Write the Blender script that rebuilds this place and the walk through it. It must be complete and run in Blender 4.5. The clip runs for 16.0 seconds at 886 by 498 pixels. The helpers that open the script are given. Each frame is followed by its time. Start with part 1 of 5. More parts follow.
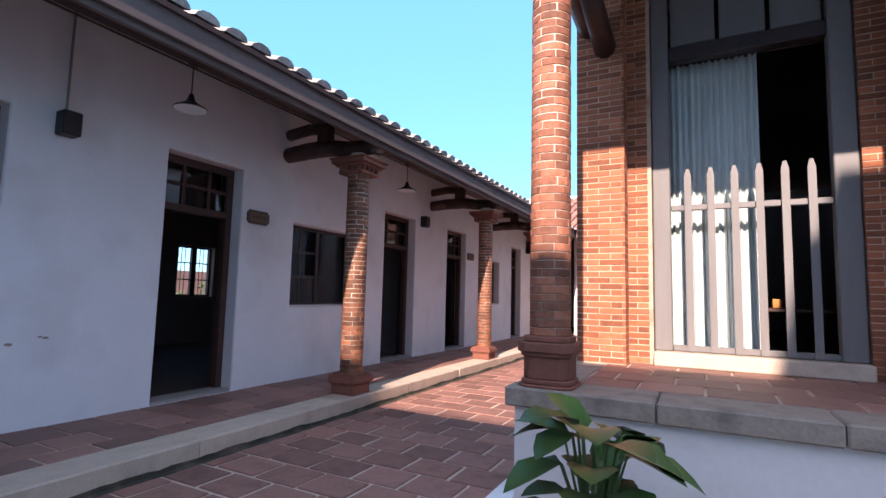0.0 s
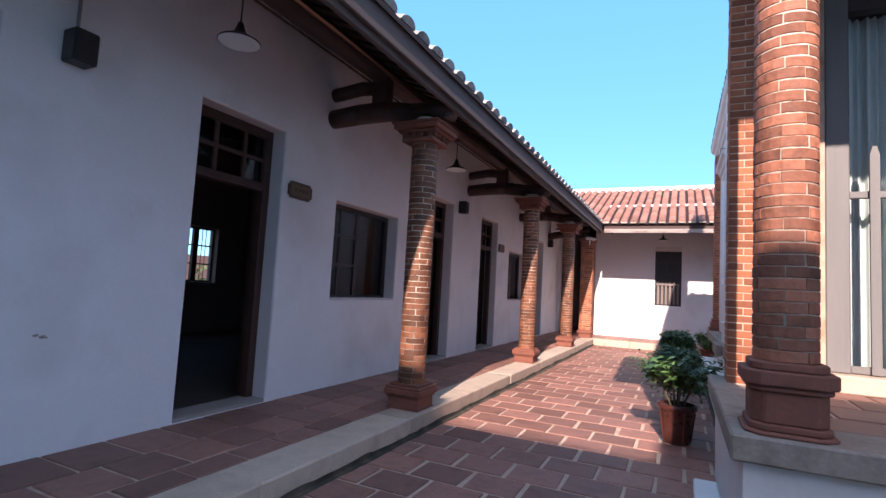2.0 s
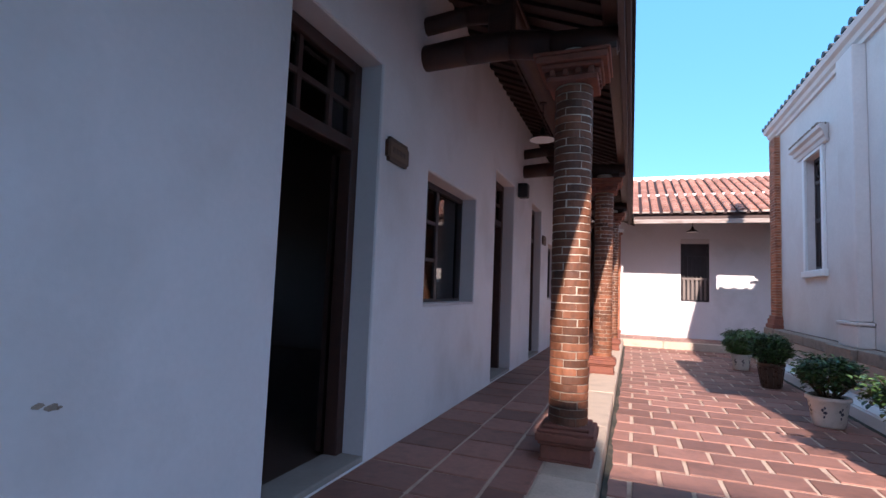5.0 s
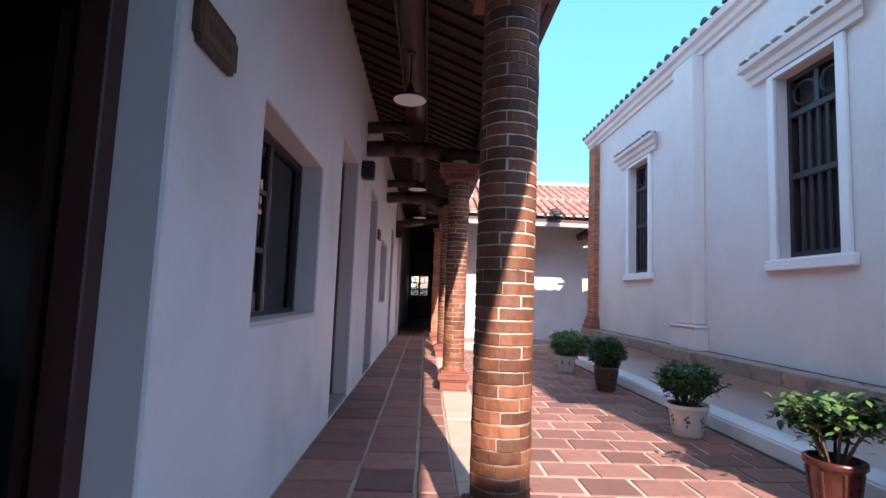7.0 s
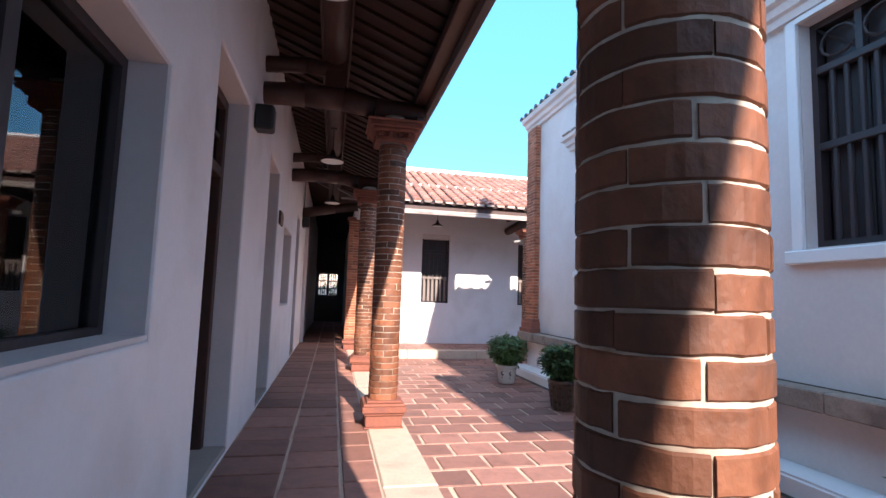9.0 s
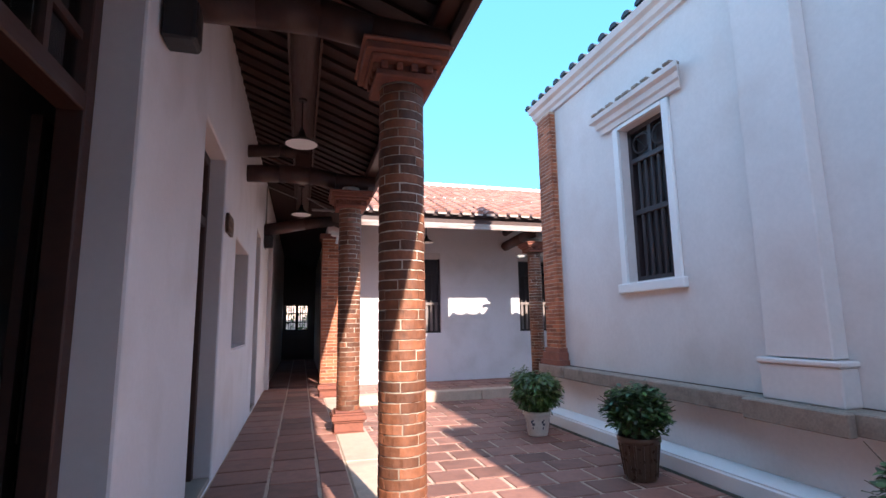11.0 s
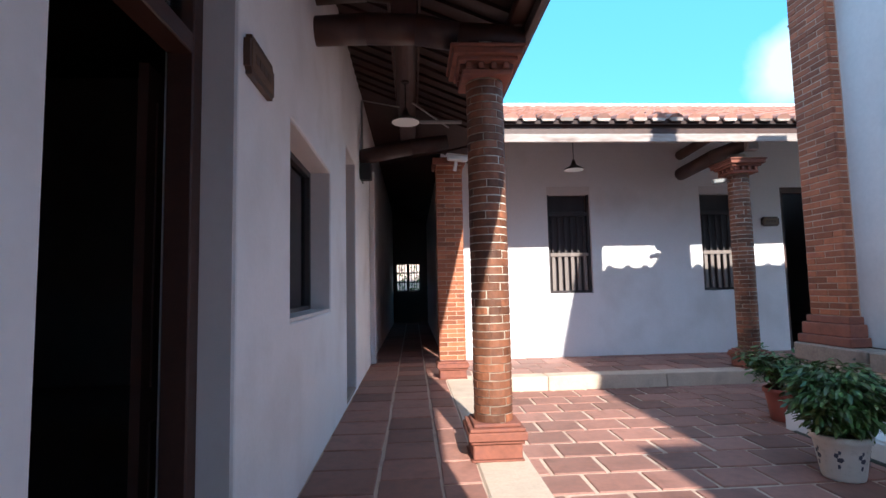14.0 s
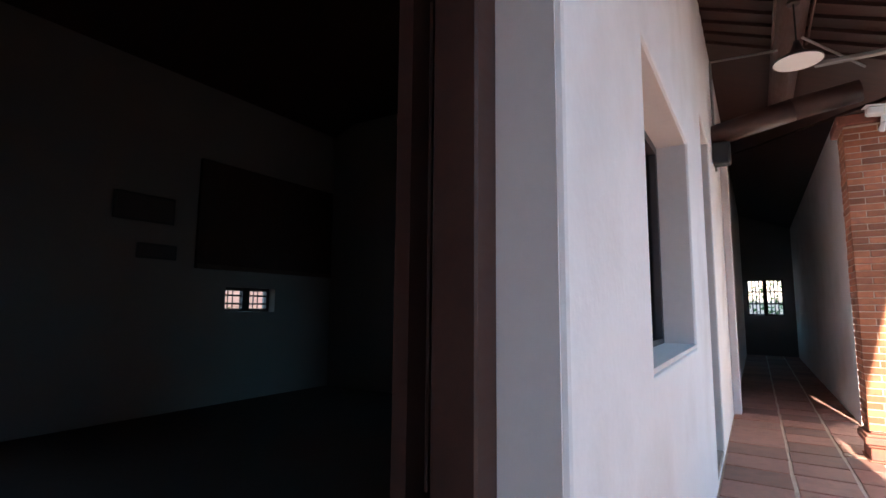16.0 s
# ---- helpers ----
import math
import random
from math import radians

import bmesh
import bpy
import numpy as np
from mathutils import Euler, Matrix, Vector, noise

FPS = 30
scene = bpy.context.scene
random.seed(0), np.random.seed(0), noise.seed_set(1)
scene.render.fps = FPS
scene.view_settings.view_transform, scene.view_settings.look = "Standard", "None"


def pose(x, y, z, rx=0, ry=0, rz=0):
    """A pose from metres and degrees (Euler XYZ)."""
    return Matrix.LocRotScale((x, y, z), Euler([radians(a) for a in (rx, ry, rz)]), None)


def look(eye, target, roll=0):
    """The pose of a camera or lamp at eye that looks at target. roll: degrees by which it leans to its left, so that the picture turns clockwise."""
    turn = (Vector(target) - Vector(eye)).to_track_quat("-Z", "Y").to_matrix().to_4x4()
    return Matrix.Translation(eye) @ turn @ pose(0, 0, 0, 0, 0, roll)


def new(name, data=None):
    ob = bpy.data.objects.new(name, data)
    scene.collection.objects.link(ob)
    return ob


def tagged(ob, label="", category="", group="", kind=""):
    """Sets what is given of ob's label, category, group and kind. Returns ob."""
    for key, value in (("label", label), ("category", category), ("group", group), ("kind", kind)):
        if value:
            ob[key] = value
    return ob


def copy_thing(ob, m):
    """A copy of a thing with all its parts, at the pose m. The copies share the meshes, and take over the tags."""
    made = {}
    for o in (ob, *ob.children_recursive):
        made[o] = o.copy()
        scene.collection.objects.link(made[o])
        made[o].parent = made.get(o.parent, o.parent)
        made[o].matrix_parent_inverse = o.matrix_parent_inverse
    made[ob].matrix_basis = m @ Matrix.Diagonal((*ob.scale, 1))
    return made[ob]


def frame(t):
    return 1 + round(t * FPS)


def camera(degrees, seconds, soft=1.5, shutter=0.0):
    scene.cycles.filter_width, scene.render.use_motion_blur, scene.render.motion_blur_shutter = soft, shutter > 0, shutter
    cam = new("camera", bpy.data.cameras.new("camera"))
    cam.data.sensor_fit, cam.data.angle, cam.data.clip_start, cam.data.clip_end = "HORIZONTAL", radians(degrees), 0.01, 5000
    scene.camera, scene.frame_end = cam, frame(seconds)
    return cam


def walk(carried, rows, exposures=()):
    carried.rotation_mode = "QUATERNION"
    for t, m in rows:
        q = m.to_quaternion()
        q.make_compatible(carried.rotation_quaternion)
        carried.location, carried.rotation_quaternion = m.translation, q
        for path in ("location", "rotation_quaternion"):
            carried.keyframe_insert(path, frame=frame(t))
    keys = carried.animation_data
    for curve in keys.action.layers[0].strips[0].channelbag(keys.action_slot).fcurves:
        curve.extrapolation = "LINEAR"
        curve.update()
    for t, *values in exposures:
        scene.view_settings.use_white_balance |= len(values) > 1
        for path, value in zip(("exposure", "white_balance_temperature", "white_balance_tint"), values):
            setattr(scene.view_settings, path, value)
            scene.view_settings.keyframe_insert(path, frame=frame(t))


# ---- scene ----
cam = camera(83.4, 16.0)
METRES, EYE, TILT, LEAN, TURN = 12.0, 1.5, 0.0, 0.0, 28.9
PATH = [
    (0, (0.081, -0.205, 1.327), (-0.842, 1.559, 1.514), 1.4),
    (0.5, (-0.321, -0.031, 1.341), (-1.218, 1.751, 1.485), 2.4),
    (1, (-0.78, 0.064, 1.327), (-1.595, 1.884, 1.477), 3.3),
    (1.5, (-1.146, 0.185, 1.327), (-1.859, 2.046, 1.495), 3.4),
    (2, (-1.465, 0.316, 1.334), (-2.327, 2.113, 1.49), 3.2),
    (2.5, (-1.854, 0.334, 1.328), (-2.6, 2.182, 1.496), 2.8),
    (3, (-2.144, 0.419, 1.296), (-2.803, 2.301, 1.452), 3.1),
    (3.5, (-2.551, 0.519, 1.282), (-3.368, 2.34, 1.403), 2.6),
    (6, (-4.323, 1.837, 1.295), (-4.676, 3.797, 1.486), 1.3),
    (6.5, (-4.54, 2.222, 1.32), (-4.551, 4.212, 1.517), 2.8),
    (7, (-4.562, 2.715, 1.32), (-4.502, 4.706, 1.503), 2.2),
    (7.5, (-4.618, 3.161, 1.3), (-4.532, 5.151, 1.474), 3.1),
    (8, (-4.723, 3.6, 1.33), (-4.488, 5.578, 1.515), 3.7),
    (8.5, (-4.71, 4.065, 1.339), (-4.359, 6.026, 1.517), 2.9),
    (11, (-4.769, 6.683, 1.362), (-4.226, 8.585, 1.661), -0.9),
    (11.5, (-4.804, 7.222, 1.345), (-4.299, 9.136, 1.629), -0.6),
    (12, (-4.722, 7.68, 1.35), (-4.23, 9.606, 1.574), -1.4),
    (12.5, (-4.697, 8.177, 1.315), (-4.333, 10.134, 1.516), -1.0),
    (13, (-4.753, 8.682, 1.321), (-4.429, 10.646, 1.524), -0.1),
    (13.5, (-4.723, 9.16, 1.325), (-4.482, 11.138, 1.498), -1.5),
    (14, (-4.754, 9.639, 1.297), (-4.631, 11.63, 1.453), -1.2),
    (14.5, (-4.76, 10.05, 1.31), (-4.749, 12.043, 1.47), -1.1),
    (15, (-4.794, 10.405, 1.329), (-5.207, 12.356, 1.487), -1.1),
    (15.5, (-5.015, 10.637, 1.338), (-5.792, 12.469, 1.536), -0.3),
    (16, (-5.194, 10.849, 1.338), (-6.248, 12.532, 1.572), 0.5),
]
EXPOSURES = [(0.0, 1.55, 7150, 27), (2.0, 1.3, 6850, 25), (3.5, 1.26, 6650, 23), (6.0, 1.4, 6600, 21), (7.0, 1.68, 6650, 20), (8.5, 1.76, 6600, 17), (11.0, 1.72, 6600, 17), (13.0, 1.62, 6300, 11), (14.0, 1.52, 6050, 7), (14.5, 1.48, 6000, 6), (15.2, 1.7, 6100, 2), (16.0, 2.85, 6500, 2)]
walk(cam, [(t, look(eye, target, roll)) for t, eye, target, roll in PATH], EXPOSURES)

# ---- light ----
CLOUD = (0.600, 0.722, 0.344)
SUN_DIR = Vector((-0.24, 1.6, -1.0)).normalized()
sun_data = bpy.data.lights.new("sun", "SUN")
sun_data.energy, sun_data.angle, sun_data.color = 3.7, radians(0.6), (1.0, 0.92, 0.81)
sun_ob = new("sun", sun_data)
sun_ob.matrix_world = look((0, 0, 20), Vector((0, 0, 20)) + SUN_DIR)
world = bpy.data.worlds.new("sky")
scene.world = world
world.use_nodes = True
wn, wl = world.node_tree.nodes, world.node_tree.links
sky = wn.new("ShaderNodeTexSky")
sky.sky_type, sky.sun_disc = "NISHITA", False
sky.sun_elevation = math.asin(-SUN_DIR.z)
sky.sun_rotation = math.atan2(-SUN_DIR.x, -SUN_DIR.y)
sky.ozone_density, sky.dust_density, sky.air_density = 3.0, 0.1, 0.9
bg = wn["Background"]
bg.inputs["Strength"].default_value = 0.36
# a deep cyan cast, and one soft cloud low in the north-east
tint = wn.new("ShaderNodeMixRGB")
tint.blend_type, tint.inputs["Fac"].default_value = "MULTIPLY", 1.0
tint.inputs["Color2"].default_value = (0.64, 0.95, 1.0, 1)
wl.new(sky.outputs["Color"], tint.inputs["Color1"])
# the horizon keeps most of the zenith's colour in this dry air
even = wn.new("ShaderNodeMixRGB")
even.inputs["Fac"].default_value = 0.86
even.inputs["Color2"].default_value = (0.18, 0.69, 1.22, 1)
wl.new(tint.outputs["Color"], even.inputs["Color1"])
tc = wn.new("ShaderNodeTexCoord")
cl = wn.new("ShaderNodeTexNoise")
cl.inputs["Scale"].default_value, cl.inputs["Detail"].default_value = 5.0, 6.0
dist = wn.new("ShaderNodeVectorMath")
dist.operation = "DISTANCE"
dist.inputs[1].default_value = CLOUD
wl.new(tc.outputs["Generated"], dist.inputs[0])
near = wn.new("ShaderNodeMapRange")
near.inputs["From Min"].default_value, near.inputs["From Max"].default_value = 0.02, 0.105
near.inputs["To Min"].default_value, near.inputs["To Max"].default_value = 0.34, -0.25
wl.new(dist.outputs["Value"], near.inputs["Value"])
summ = wn.new("ShaderNodeMath")
wl.new(cl.outputs["Fac"], summ.inputs[0])
wl.new(near.outputs["Result"], summ.inputs[1])
ramp = wn.new("ShaderNodeValToRGB")
ramp.color_ramp.elements[0].position, ramp.color_ramp.elements[1].position = 0.52, 0.80
cmix = wn.new("ShaderNodeMixRGB")
cmix.inputs["Color2"].default_value = (1.0, 1.2, 1.3, 1)
wl.new(tc.outputs["Generated"], cl.inputs["Vector"])
wl.new(summ.outputs[0], ramp.inputs["Fac"])
wl.new(ramp.outputs["Color"], cmix.inputs["Fac"])
wl.new(even.outputs["Color"], cmix.inputs["Color1"])
# the sky whitens and brightens towards the sun
toward = wn.new("ShaderNodeVectorMath")
toward.operation = "DOT_PRODUCT"
toward.inputs[1].default_value = -SUN_DIR
wl.new(tc.outputs["Generated"], toward.inputs[0])
rise = wn.new("ShaderNodeMapRange")
rise.interpolation_type = "SMOOTHSTEP"
rise.inputs["From Min"].default_value, rise.inputs["From Max"].default_value = 0.1, 1.0
wl.new(toward.outputs["Value"], rise.inputs["Value"])
glow = wn.new("ShaderNodeMixRGB")
glow.blend_type = "ADD"
glow.inputs["Color2"].default_value = (1.0, 0.8, 0.8, 1)
wl.new(rise.outputs["Result"], glow.inputs["Fac"])
wl.new(cmix.outputs["Color"], glow.inputs["Color1"])
wl.new(glow.outputs["Color"], bg.inputs["Color"])


# ---- materials ----
def mat(name, color, rough=0.8, vary=0.12, grain=18.0, stain=1.3, bump=0.15, dist=0.004, dirt=None, rand=0.0, metal=0.0, stretch=None, spec=0.5, island=False):
    """A plain surface with fine grain and broad stains; rand: brightness change from piece to piece."""
    m = bpy.data.materials.new(name)
    m.use_nodes = True
    n, l = m.node_tree.nodes, m.node_tree.links
    p = n["Principled BSDF"]
    p.inputs["Metallic"].default_value = metal
    p.inputs["Specular IOR Level"].default_value = spec
    co = n.new("ShaderNodeTexCoord")
    src = co.outputs["Object"]
    if stretch:
        mp = n.new("ShaderNodeMapping")
        mp.inputs["Scale"].default_value = stretch
        l.new(src, mp.inputs["Vector"])
        src = mp.outputs["Vector"]
    fine, broad = n.new("ShaderNodeTexNoise"), n.new("ShaderNodeTexNoise")
    fine.inputs["Scale"].default_value, fine.inputs["Detail"].default_value = grain, 5
    broad.inputs["Scale"].default_value, broad.inputs["Detail"].default_value = stain, 4
    info = n.new("ShaderNodeNewGeometry" if island else "ShaderNodeObjectInfo")
    rnd = info.outputs["Random Per Island" if island else "Random"]
    off = n.new("ShaderNodeVectorMath")
    off.operation = "ADD"
    sc = n.new("ShaderNodeMath")
    sc.operation, sc.inputs[1].default_value = "MULTIPLY", 37.0 if rand else 0.0
    l.new(rnd, sc.inputs[0])
    l.new(src, off.inputs[0])
    l.new(sc.outputs[0], off.inputs[1])
    for t in (fine, broad):
        l.new(off.outputs[0], t.inputs["Vector"])
    add = n.new("ShaderNodeMath")
    add.operation = "MULTIPLY_ADD"
    l.new(fine.outputs["Fac"], add.inputs[0])
    add.inputs[1].default_value = 0.5
    l.new(broad.outputs["Fac"], add.inputs[2])
    mr = n.new("ShaderNodeMapRange")
    mr.inputs["From Min"].default_value, mr.inputs["From Max"].default_value = 0.45, 1.05
    mr.inputs["To Min"].default_value, mr.inputs["To Max"].default_value = 1 - vary, 1 + vary
    l.new(add.outputs[0], mr.inputs["Value"])
    val = mr.outputs["Result"]
    if rand:
        rr = n.new("ShaderNodeMapRange")
        rr.inputs["To Min"].default_value, rr.inputs["To Max"].default_value = 1 - rand, 1 + rand
        l.new(rnd, rr.inputs["Value"])
        mu = n.new("ShaderNodeMath")
        mu.operation = "MULTIPLY"
        l.new(val, mu.inputs[0])
        l.new(rr.outputs["Result"], mu.inputs[1])
        val = mu.outputs[0]
    base = n.new("ShaderNodeMixRGB")
    base.inputs["Color1"].default_value = (*color, 1)
    base.inputs["Color2"].default_value = (*(dirt or color), 1)
    wear = n.new("ShaderNodeValToRGB")
    wear.color_ramp.elements[0].position, wear.color_ramp.elements[1].position = 0.5, 0.72
    l.new(broad.outputs["Fac"], wear.inputs["Fac"])
    l.new(wear.outputs["Color"], base.inputs["Fac"])
    mul = n.new("ShaderNodeVectorMath")
    mul.operation = "SCALE"
    l.new(base.outputs["Color"], mul.inputs[0])
    l.new(val, mul.inputs["Scale"])
    l.new(mul.outputs[0], p.inputs["Base Color"])
    ro = n.new("ShaderNodeMapRange")
    ro.inputs["To Min"].default_value, ro.inputs["To Max"].default_value = max(0.02, rough - 0.12), min(1, rough + 0.12)
    l.new(fine.outputs["Fac"], ro.inputs["Value"])
    l.new(ro.outputs["Result"], p.inputs["Roughness"])
    bp = n.new("ShaderNodeBump")
    bp.inputs["Strength"].default_value, bp.inputs["Distance"].default_value = bump, dist
    l.new(add.outputs[0], bp.inputs["Height"])
    l.new(bp.outputs["Normal"], p.inputs["Normal"])
    return m


M_PLASTER = mat("white_plaster", (0.80, 0.76, 0.77), 0.9, 0.05, 30, 1.1, 0.35, 0.007, dirt=(0.66, 0.615, 0.61))
M_HALLWHITE = mat("hall_plaster", (0.72, 0.675, 0.65), 0.9, 0.09, 24, 0.9, 0.35, 0.006, dirt=(0.60, 0.535, 0.50))
M_REVEAL = mat("grey_reveal_plaster", (0.67, 0.605, 0.60), 0.9, 0.06, 24, 1.1, 0.2)
M_WHITE = mat("white_paint", (0.8, 0.8, 0.79), 0.7, 0.04, 20, 1.5, 0.15)
M_BRICK = mat("red_brick", (0.20, 0.071, 0.034), 0.62, 0.55, 30, 9, 0.9, 0.012, dirt=(0.092, 0.040, 0.025), rand=0.48, stretch=(1.0, 1.0, 0.75))
M_BRICKPORCH = mat("pale_red_brick", (0.29, 0.102, 0.056), 0.75, 0.5, 32, 9, 0.9, 0.012, dirt=(0.19, 0.072, 0.045), rand=0.4)
M_BRICKRED = mat("orange_brick", (0.36, 0.116, 0.054), 0.85, 0.3, 40, 9, 0.5, 0.004, dirt=(0.23, 0.074, 0.045), rand=0.38)
M_BASE = mat("red_base_brick", (0.255, 0.088, 0.057), 0.85, 0.3, 35, 6, 0.4, dirt=(0.16, 0.058, 0.046), rand=0.15)
M_MORTAR = mat("lime_mortar", (0.64, 0.56, 0.46), 0.95, 0.3, 60, 6, 0.5, dirt=(0.28, 0.19, 0.14))
M_MORTARRED = mat("reddish_pointing", (0.56, 0.39, 0.29), 0.95, 0.25, 60, 3, 0.5, dirt=(0.30, 0.15, 0.10))
M_TILE = mat("red_floor_tile", (0.295, 0.141, 0.109), 0.6, 0.36, 25, 4.5, 0.25, 0.003, dirt=(0.185, 0.092, 0.073), rand=0.30)
M_TILEJ = mat("red_floor_tile_far", (0.295, 0.141, 0.109), 0.85, 0.36, 25, 4.5, 0.25, 0.003, dirt=(0.185, 0.092, 0.073), rand=0.30, island=True)
M_GROUT = mat("floor_mortar", (0.56, 0.42, 0.33), 0.95, 0.2, 40, 3, 0.4, dirt=(0.34, 0.215, 0.165))
M_STONE = mat("granite_kerb", (0.53, 0.41, 0.32), 0.85, 0.22, 55, 3, 0.5, 0.005, dirt=(0.35, 0.27, 0.215), rand=0.12)
M_LEDGE = mat("grey_ledge_stone", (0.33, 0.26, 0.21), 0.9, 0.35, 45, 4, 0.8, 0.008, dirt=(0.15, 0.115, 0.095), rand=0.1)
M_CONC = mat("grey_concrete", (0.32, 0.275, 0.25), 0.9, 0.15, 30, 2, 0.4, dirt=(0.23, 0.20, 0.185))
M_WOOD = mat("dark_brown_wood", (0.066, 0.027, 0.020), 0.55, 0.3, 14, 2, 0.3, 0.003, dirt=(0.04, 0.018, 0.015), stretch=(4, 0.5, 4))
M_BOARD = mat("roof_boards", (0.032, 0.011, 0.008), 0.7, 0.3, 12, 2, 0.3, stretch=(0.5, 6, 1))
M_FASCIA = mat("weathered_eave_board", (0.120, 0.086, 0.080), 0.8, 0.35, 14, 2.2, 0.3, dirt=(0.068, 0.048, 0.045), stretch=(3, 0.6, 3))
M_PALEBOARD = mat("pale_eave_board", (0.36, 0.30, 0.27), 0.8, 0.45, 14, 2.6, 0.4, dirt=(0.13, 0.085, 0.07), stretch=(0.6, 3, 3))
M_ROOF = mat("terracotta_roof_tile", (0.40, 0.19, 0.14), 0.85, 0.3, 16, 2.2, 0.4, dirt=(0.27, 0.15, 0.12), rand=0.25, island=True)
M_ROOFGREY = mat("lichened_roof_tile", (0.43, 0.40, 0.37), 0.9, 0.5, 16, 9, 0.6, dirt=(0.22, 0.18, 0.16), rand=0.3, island=True)
M_ROOFDARK = mat("dark_roof_tile", (0.05, 0.055, 0.065), 0.6, 0.3, 16, 5, 0.4, rand=0.3, island=True)
M_GREYWOOD = mat("grey_brown_painted_wood", (0.168, 0.155, 0.150), 0.6, 0.12, 16, 2, 0.2, stretch=(3, 3, 0.4))
M_WINWOOD = mat("black_brown_wood", (0.036, 0.025, 0.027), 0.5, 0.25, 16, 3, 0.3, stretch=(3, 3, 0.5))
M_BARS = mat("faded_window_bars", (0.21, 0.17, 0.155), 0.75, 0.2, 16, 3, 0.3, stretch=(3, 3, 0.5))
M_BLACK = mat("black_plastic", (0.018, 0.018, 0.02), 0.5, 0.1)
M_METAL = mat("grey_conduit_metal", (0.30, 0.29, 0.28), 0.5, 0.1, metal=0.3)
M_SHADE = mat("dark_lamp_metal", (0.05, 0.038, 0.036), 0.45, 0.1, metal=0.4)
M_ENAMEL = mat("white_enamel", (0.82, 0.82, 0.80), 0.4, 0.03)
# indoor floor colour carries the dimness of the unlit rooms
M_FLOORDIM = mat("dimmed_room_floor", (0.085, 0.05, 0.04), 0.7, 0.2)
# inner plaster darkened, so the unlit rooms' dimness sits in the colour
M_ROOMDIM = mat("dimmed_room_plaster", (0.20, 0.176, 0.166), 0.9, 0.08, 20, 1, 0.2)
M_CURTAIN = mat("pale_blue_curtain", (0.60, 0.66, 0.64), 0.95, 0.06, 60, 2, 0.2)
M_SIGN = mat("brown_sign_wood", (0.09, 0.045, 0.028), 0.5, 0.2, 18, 3, 0.2, stretch=(1, 0.4, 4))
M_SIGNFACE = mat("tan_sign_face", (0.15, 0.082, 0.048), 0.5, 0.2, 18, 3, 0.2, stretch=(1, 0.4, 4))
M_SOIL = mat("potting_soil", (0.05, 0.035, 0.025), 0.95, 0.4, 40, 8, 0.8, 0.01)
M_POTRED = mat("glazed_dark_red_pot", (0.075, 0.021, 0.016), 0.3, 0.25, 20, 5, 0.15)
M_POTBROWN = mat("brown_glazed_pot", (0.075, 0.045, 0.03), 0.3, 0.25, 20, 5, 0.15)
M_POTWHITE = mat("white_glazed_pot", (0.66, 0.64, 0.58), 0.3, 0.08, 20, 5, 0.1)
M_POTMOTIF = mat("blue_pot_motif", (0.05, 0.06, 0.09), 0.35, 0.2)
M_STEM = mat("brown_stem", (0.10, 0.075, 0.05), 0.85, 0.3, 30, 6, 0.5)
M_KERBFOOT = mat("dark_kerb_foot", (0.045, 0.04, 0.028), 0.95, 0.4, 30, 5, 0.8, 0.01, dirt=(0.10, 0.07, 0.05))
M_GROUND = mat("far_ground", (0.20, 0.19, 0.15), 0.95, 0.3, 1.5, 0.2, 0.3)
M_FOLFAR = mat("far_foliage", (0.07, 0.12, 0.04), 0.9, 0.5, 6, 1.0, 0.6, rand=0.3, island=True)


def leaf_mat(name, color, rand=0.35):
    m = mat(name, color, 0.42, 0.2, 30, 6, 0.15, rand=rand, island=True)
    p = m.node_tree.nodes["Principled BSDF"]
    p.inputs["Transmission Weight"].default_value = 0.0
    p.inputs["Subsurface Weight"].default_value = 0.12
    p.inputs["Subsurface Radius"].default_value = (0.01, 0.02, 0.005)
    return m


M_LEAF = leaf_mat("green_leaves", (0.075, 0.145, 0.04))
M_LEAFDARK = leaf_mat("dark_green_leaves", (0.035, 0.08, 0.03))
M_LEAFYELLOW = leaf_mat("yellow_green_leaves", (0.115, 0.155, 0.05), 0.5)
M_LEAFBROAD = leaf_mat("broad_green_leaves", (0.050, 0.115, 0.026), 0.35)


def glass_mat():
    m = bpy.data.materials.new("window_glass")
    m.use_nodes = True
    n, l = m.node_tree.nodes, m.node_tree.links
    n.remove(n["Principled BSDF"])
    tr, gl, mx, fr = n.new("ShaderNodeBsdfTransparent"), n.new("ShaderNodeBsdfGlossy"), n.new("ShaderNodeMixShader"), n.new("ShaderNodeFresnel")
    tr.inputs["Color"].default_value = (0.75, 0.8, 0.8, 1)
    gl.inputs["Roughness"].default_value = 0.02
    fr.inputs["IOR"].default_value = 1.6
    l.new(fr.outputs[0], mx.inputs[0])
    l.new(tr.outputs[0], mx.inputs[1])
    l.new(gl.outputs[0], mx.inputs[2])
    l.new(mx.outputs[0], n["Material Output"].inputs["Surface"])
    return m


M_GLASS = glass_mat()


# ---- mesh helpers ----
def box(bm, x0, x1, y0, y1, z0, z1, bevel=0.0):
    vs = [bm.verts.new((x, y, z)) for x in (x0, x1) for y in (y0, y1) for z in (z0, z1)]
    fs = [bm.faces.new([vs[i] for i in q]) for q in ((0, 1, 3, 2), (4, 6, 7, 5), (0, 4, 5, 1), (2, 3, 7, 6), (0, 2, 6, 4), (1, 5, 7, 3))]
    if bevel:
        es = {e for f in fs for e in f.edges}
        bmesh.ops.bevel(bm, geom=list(es), offset=bevel, segments=1, affect="EDGES", profile=0.6)
    return bm


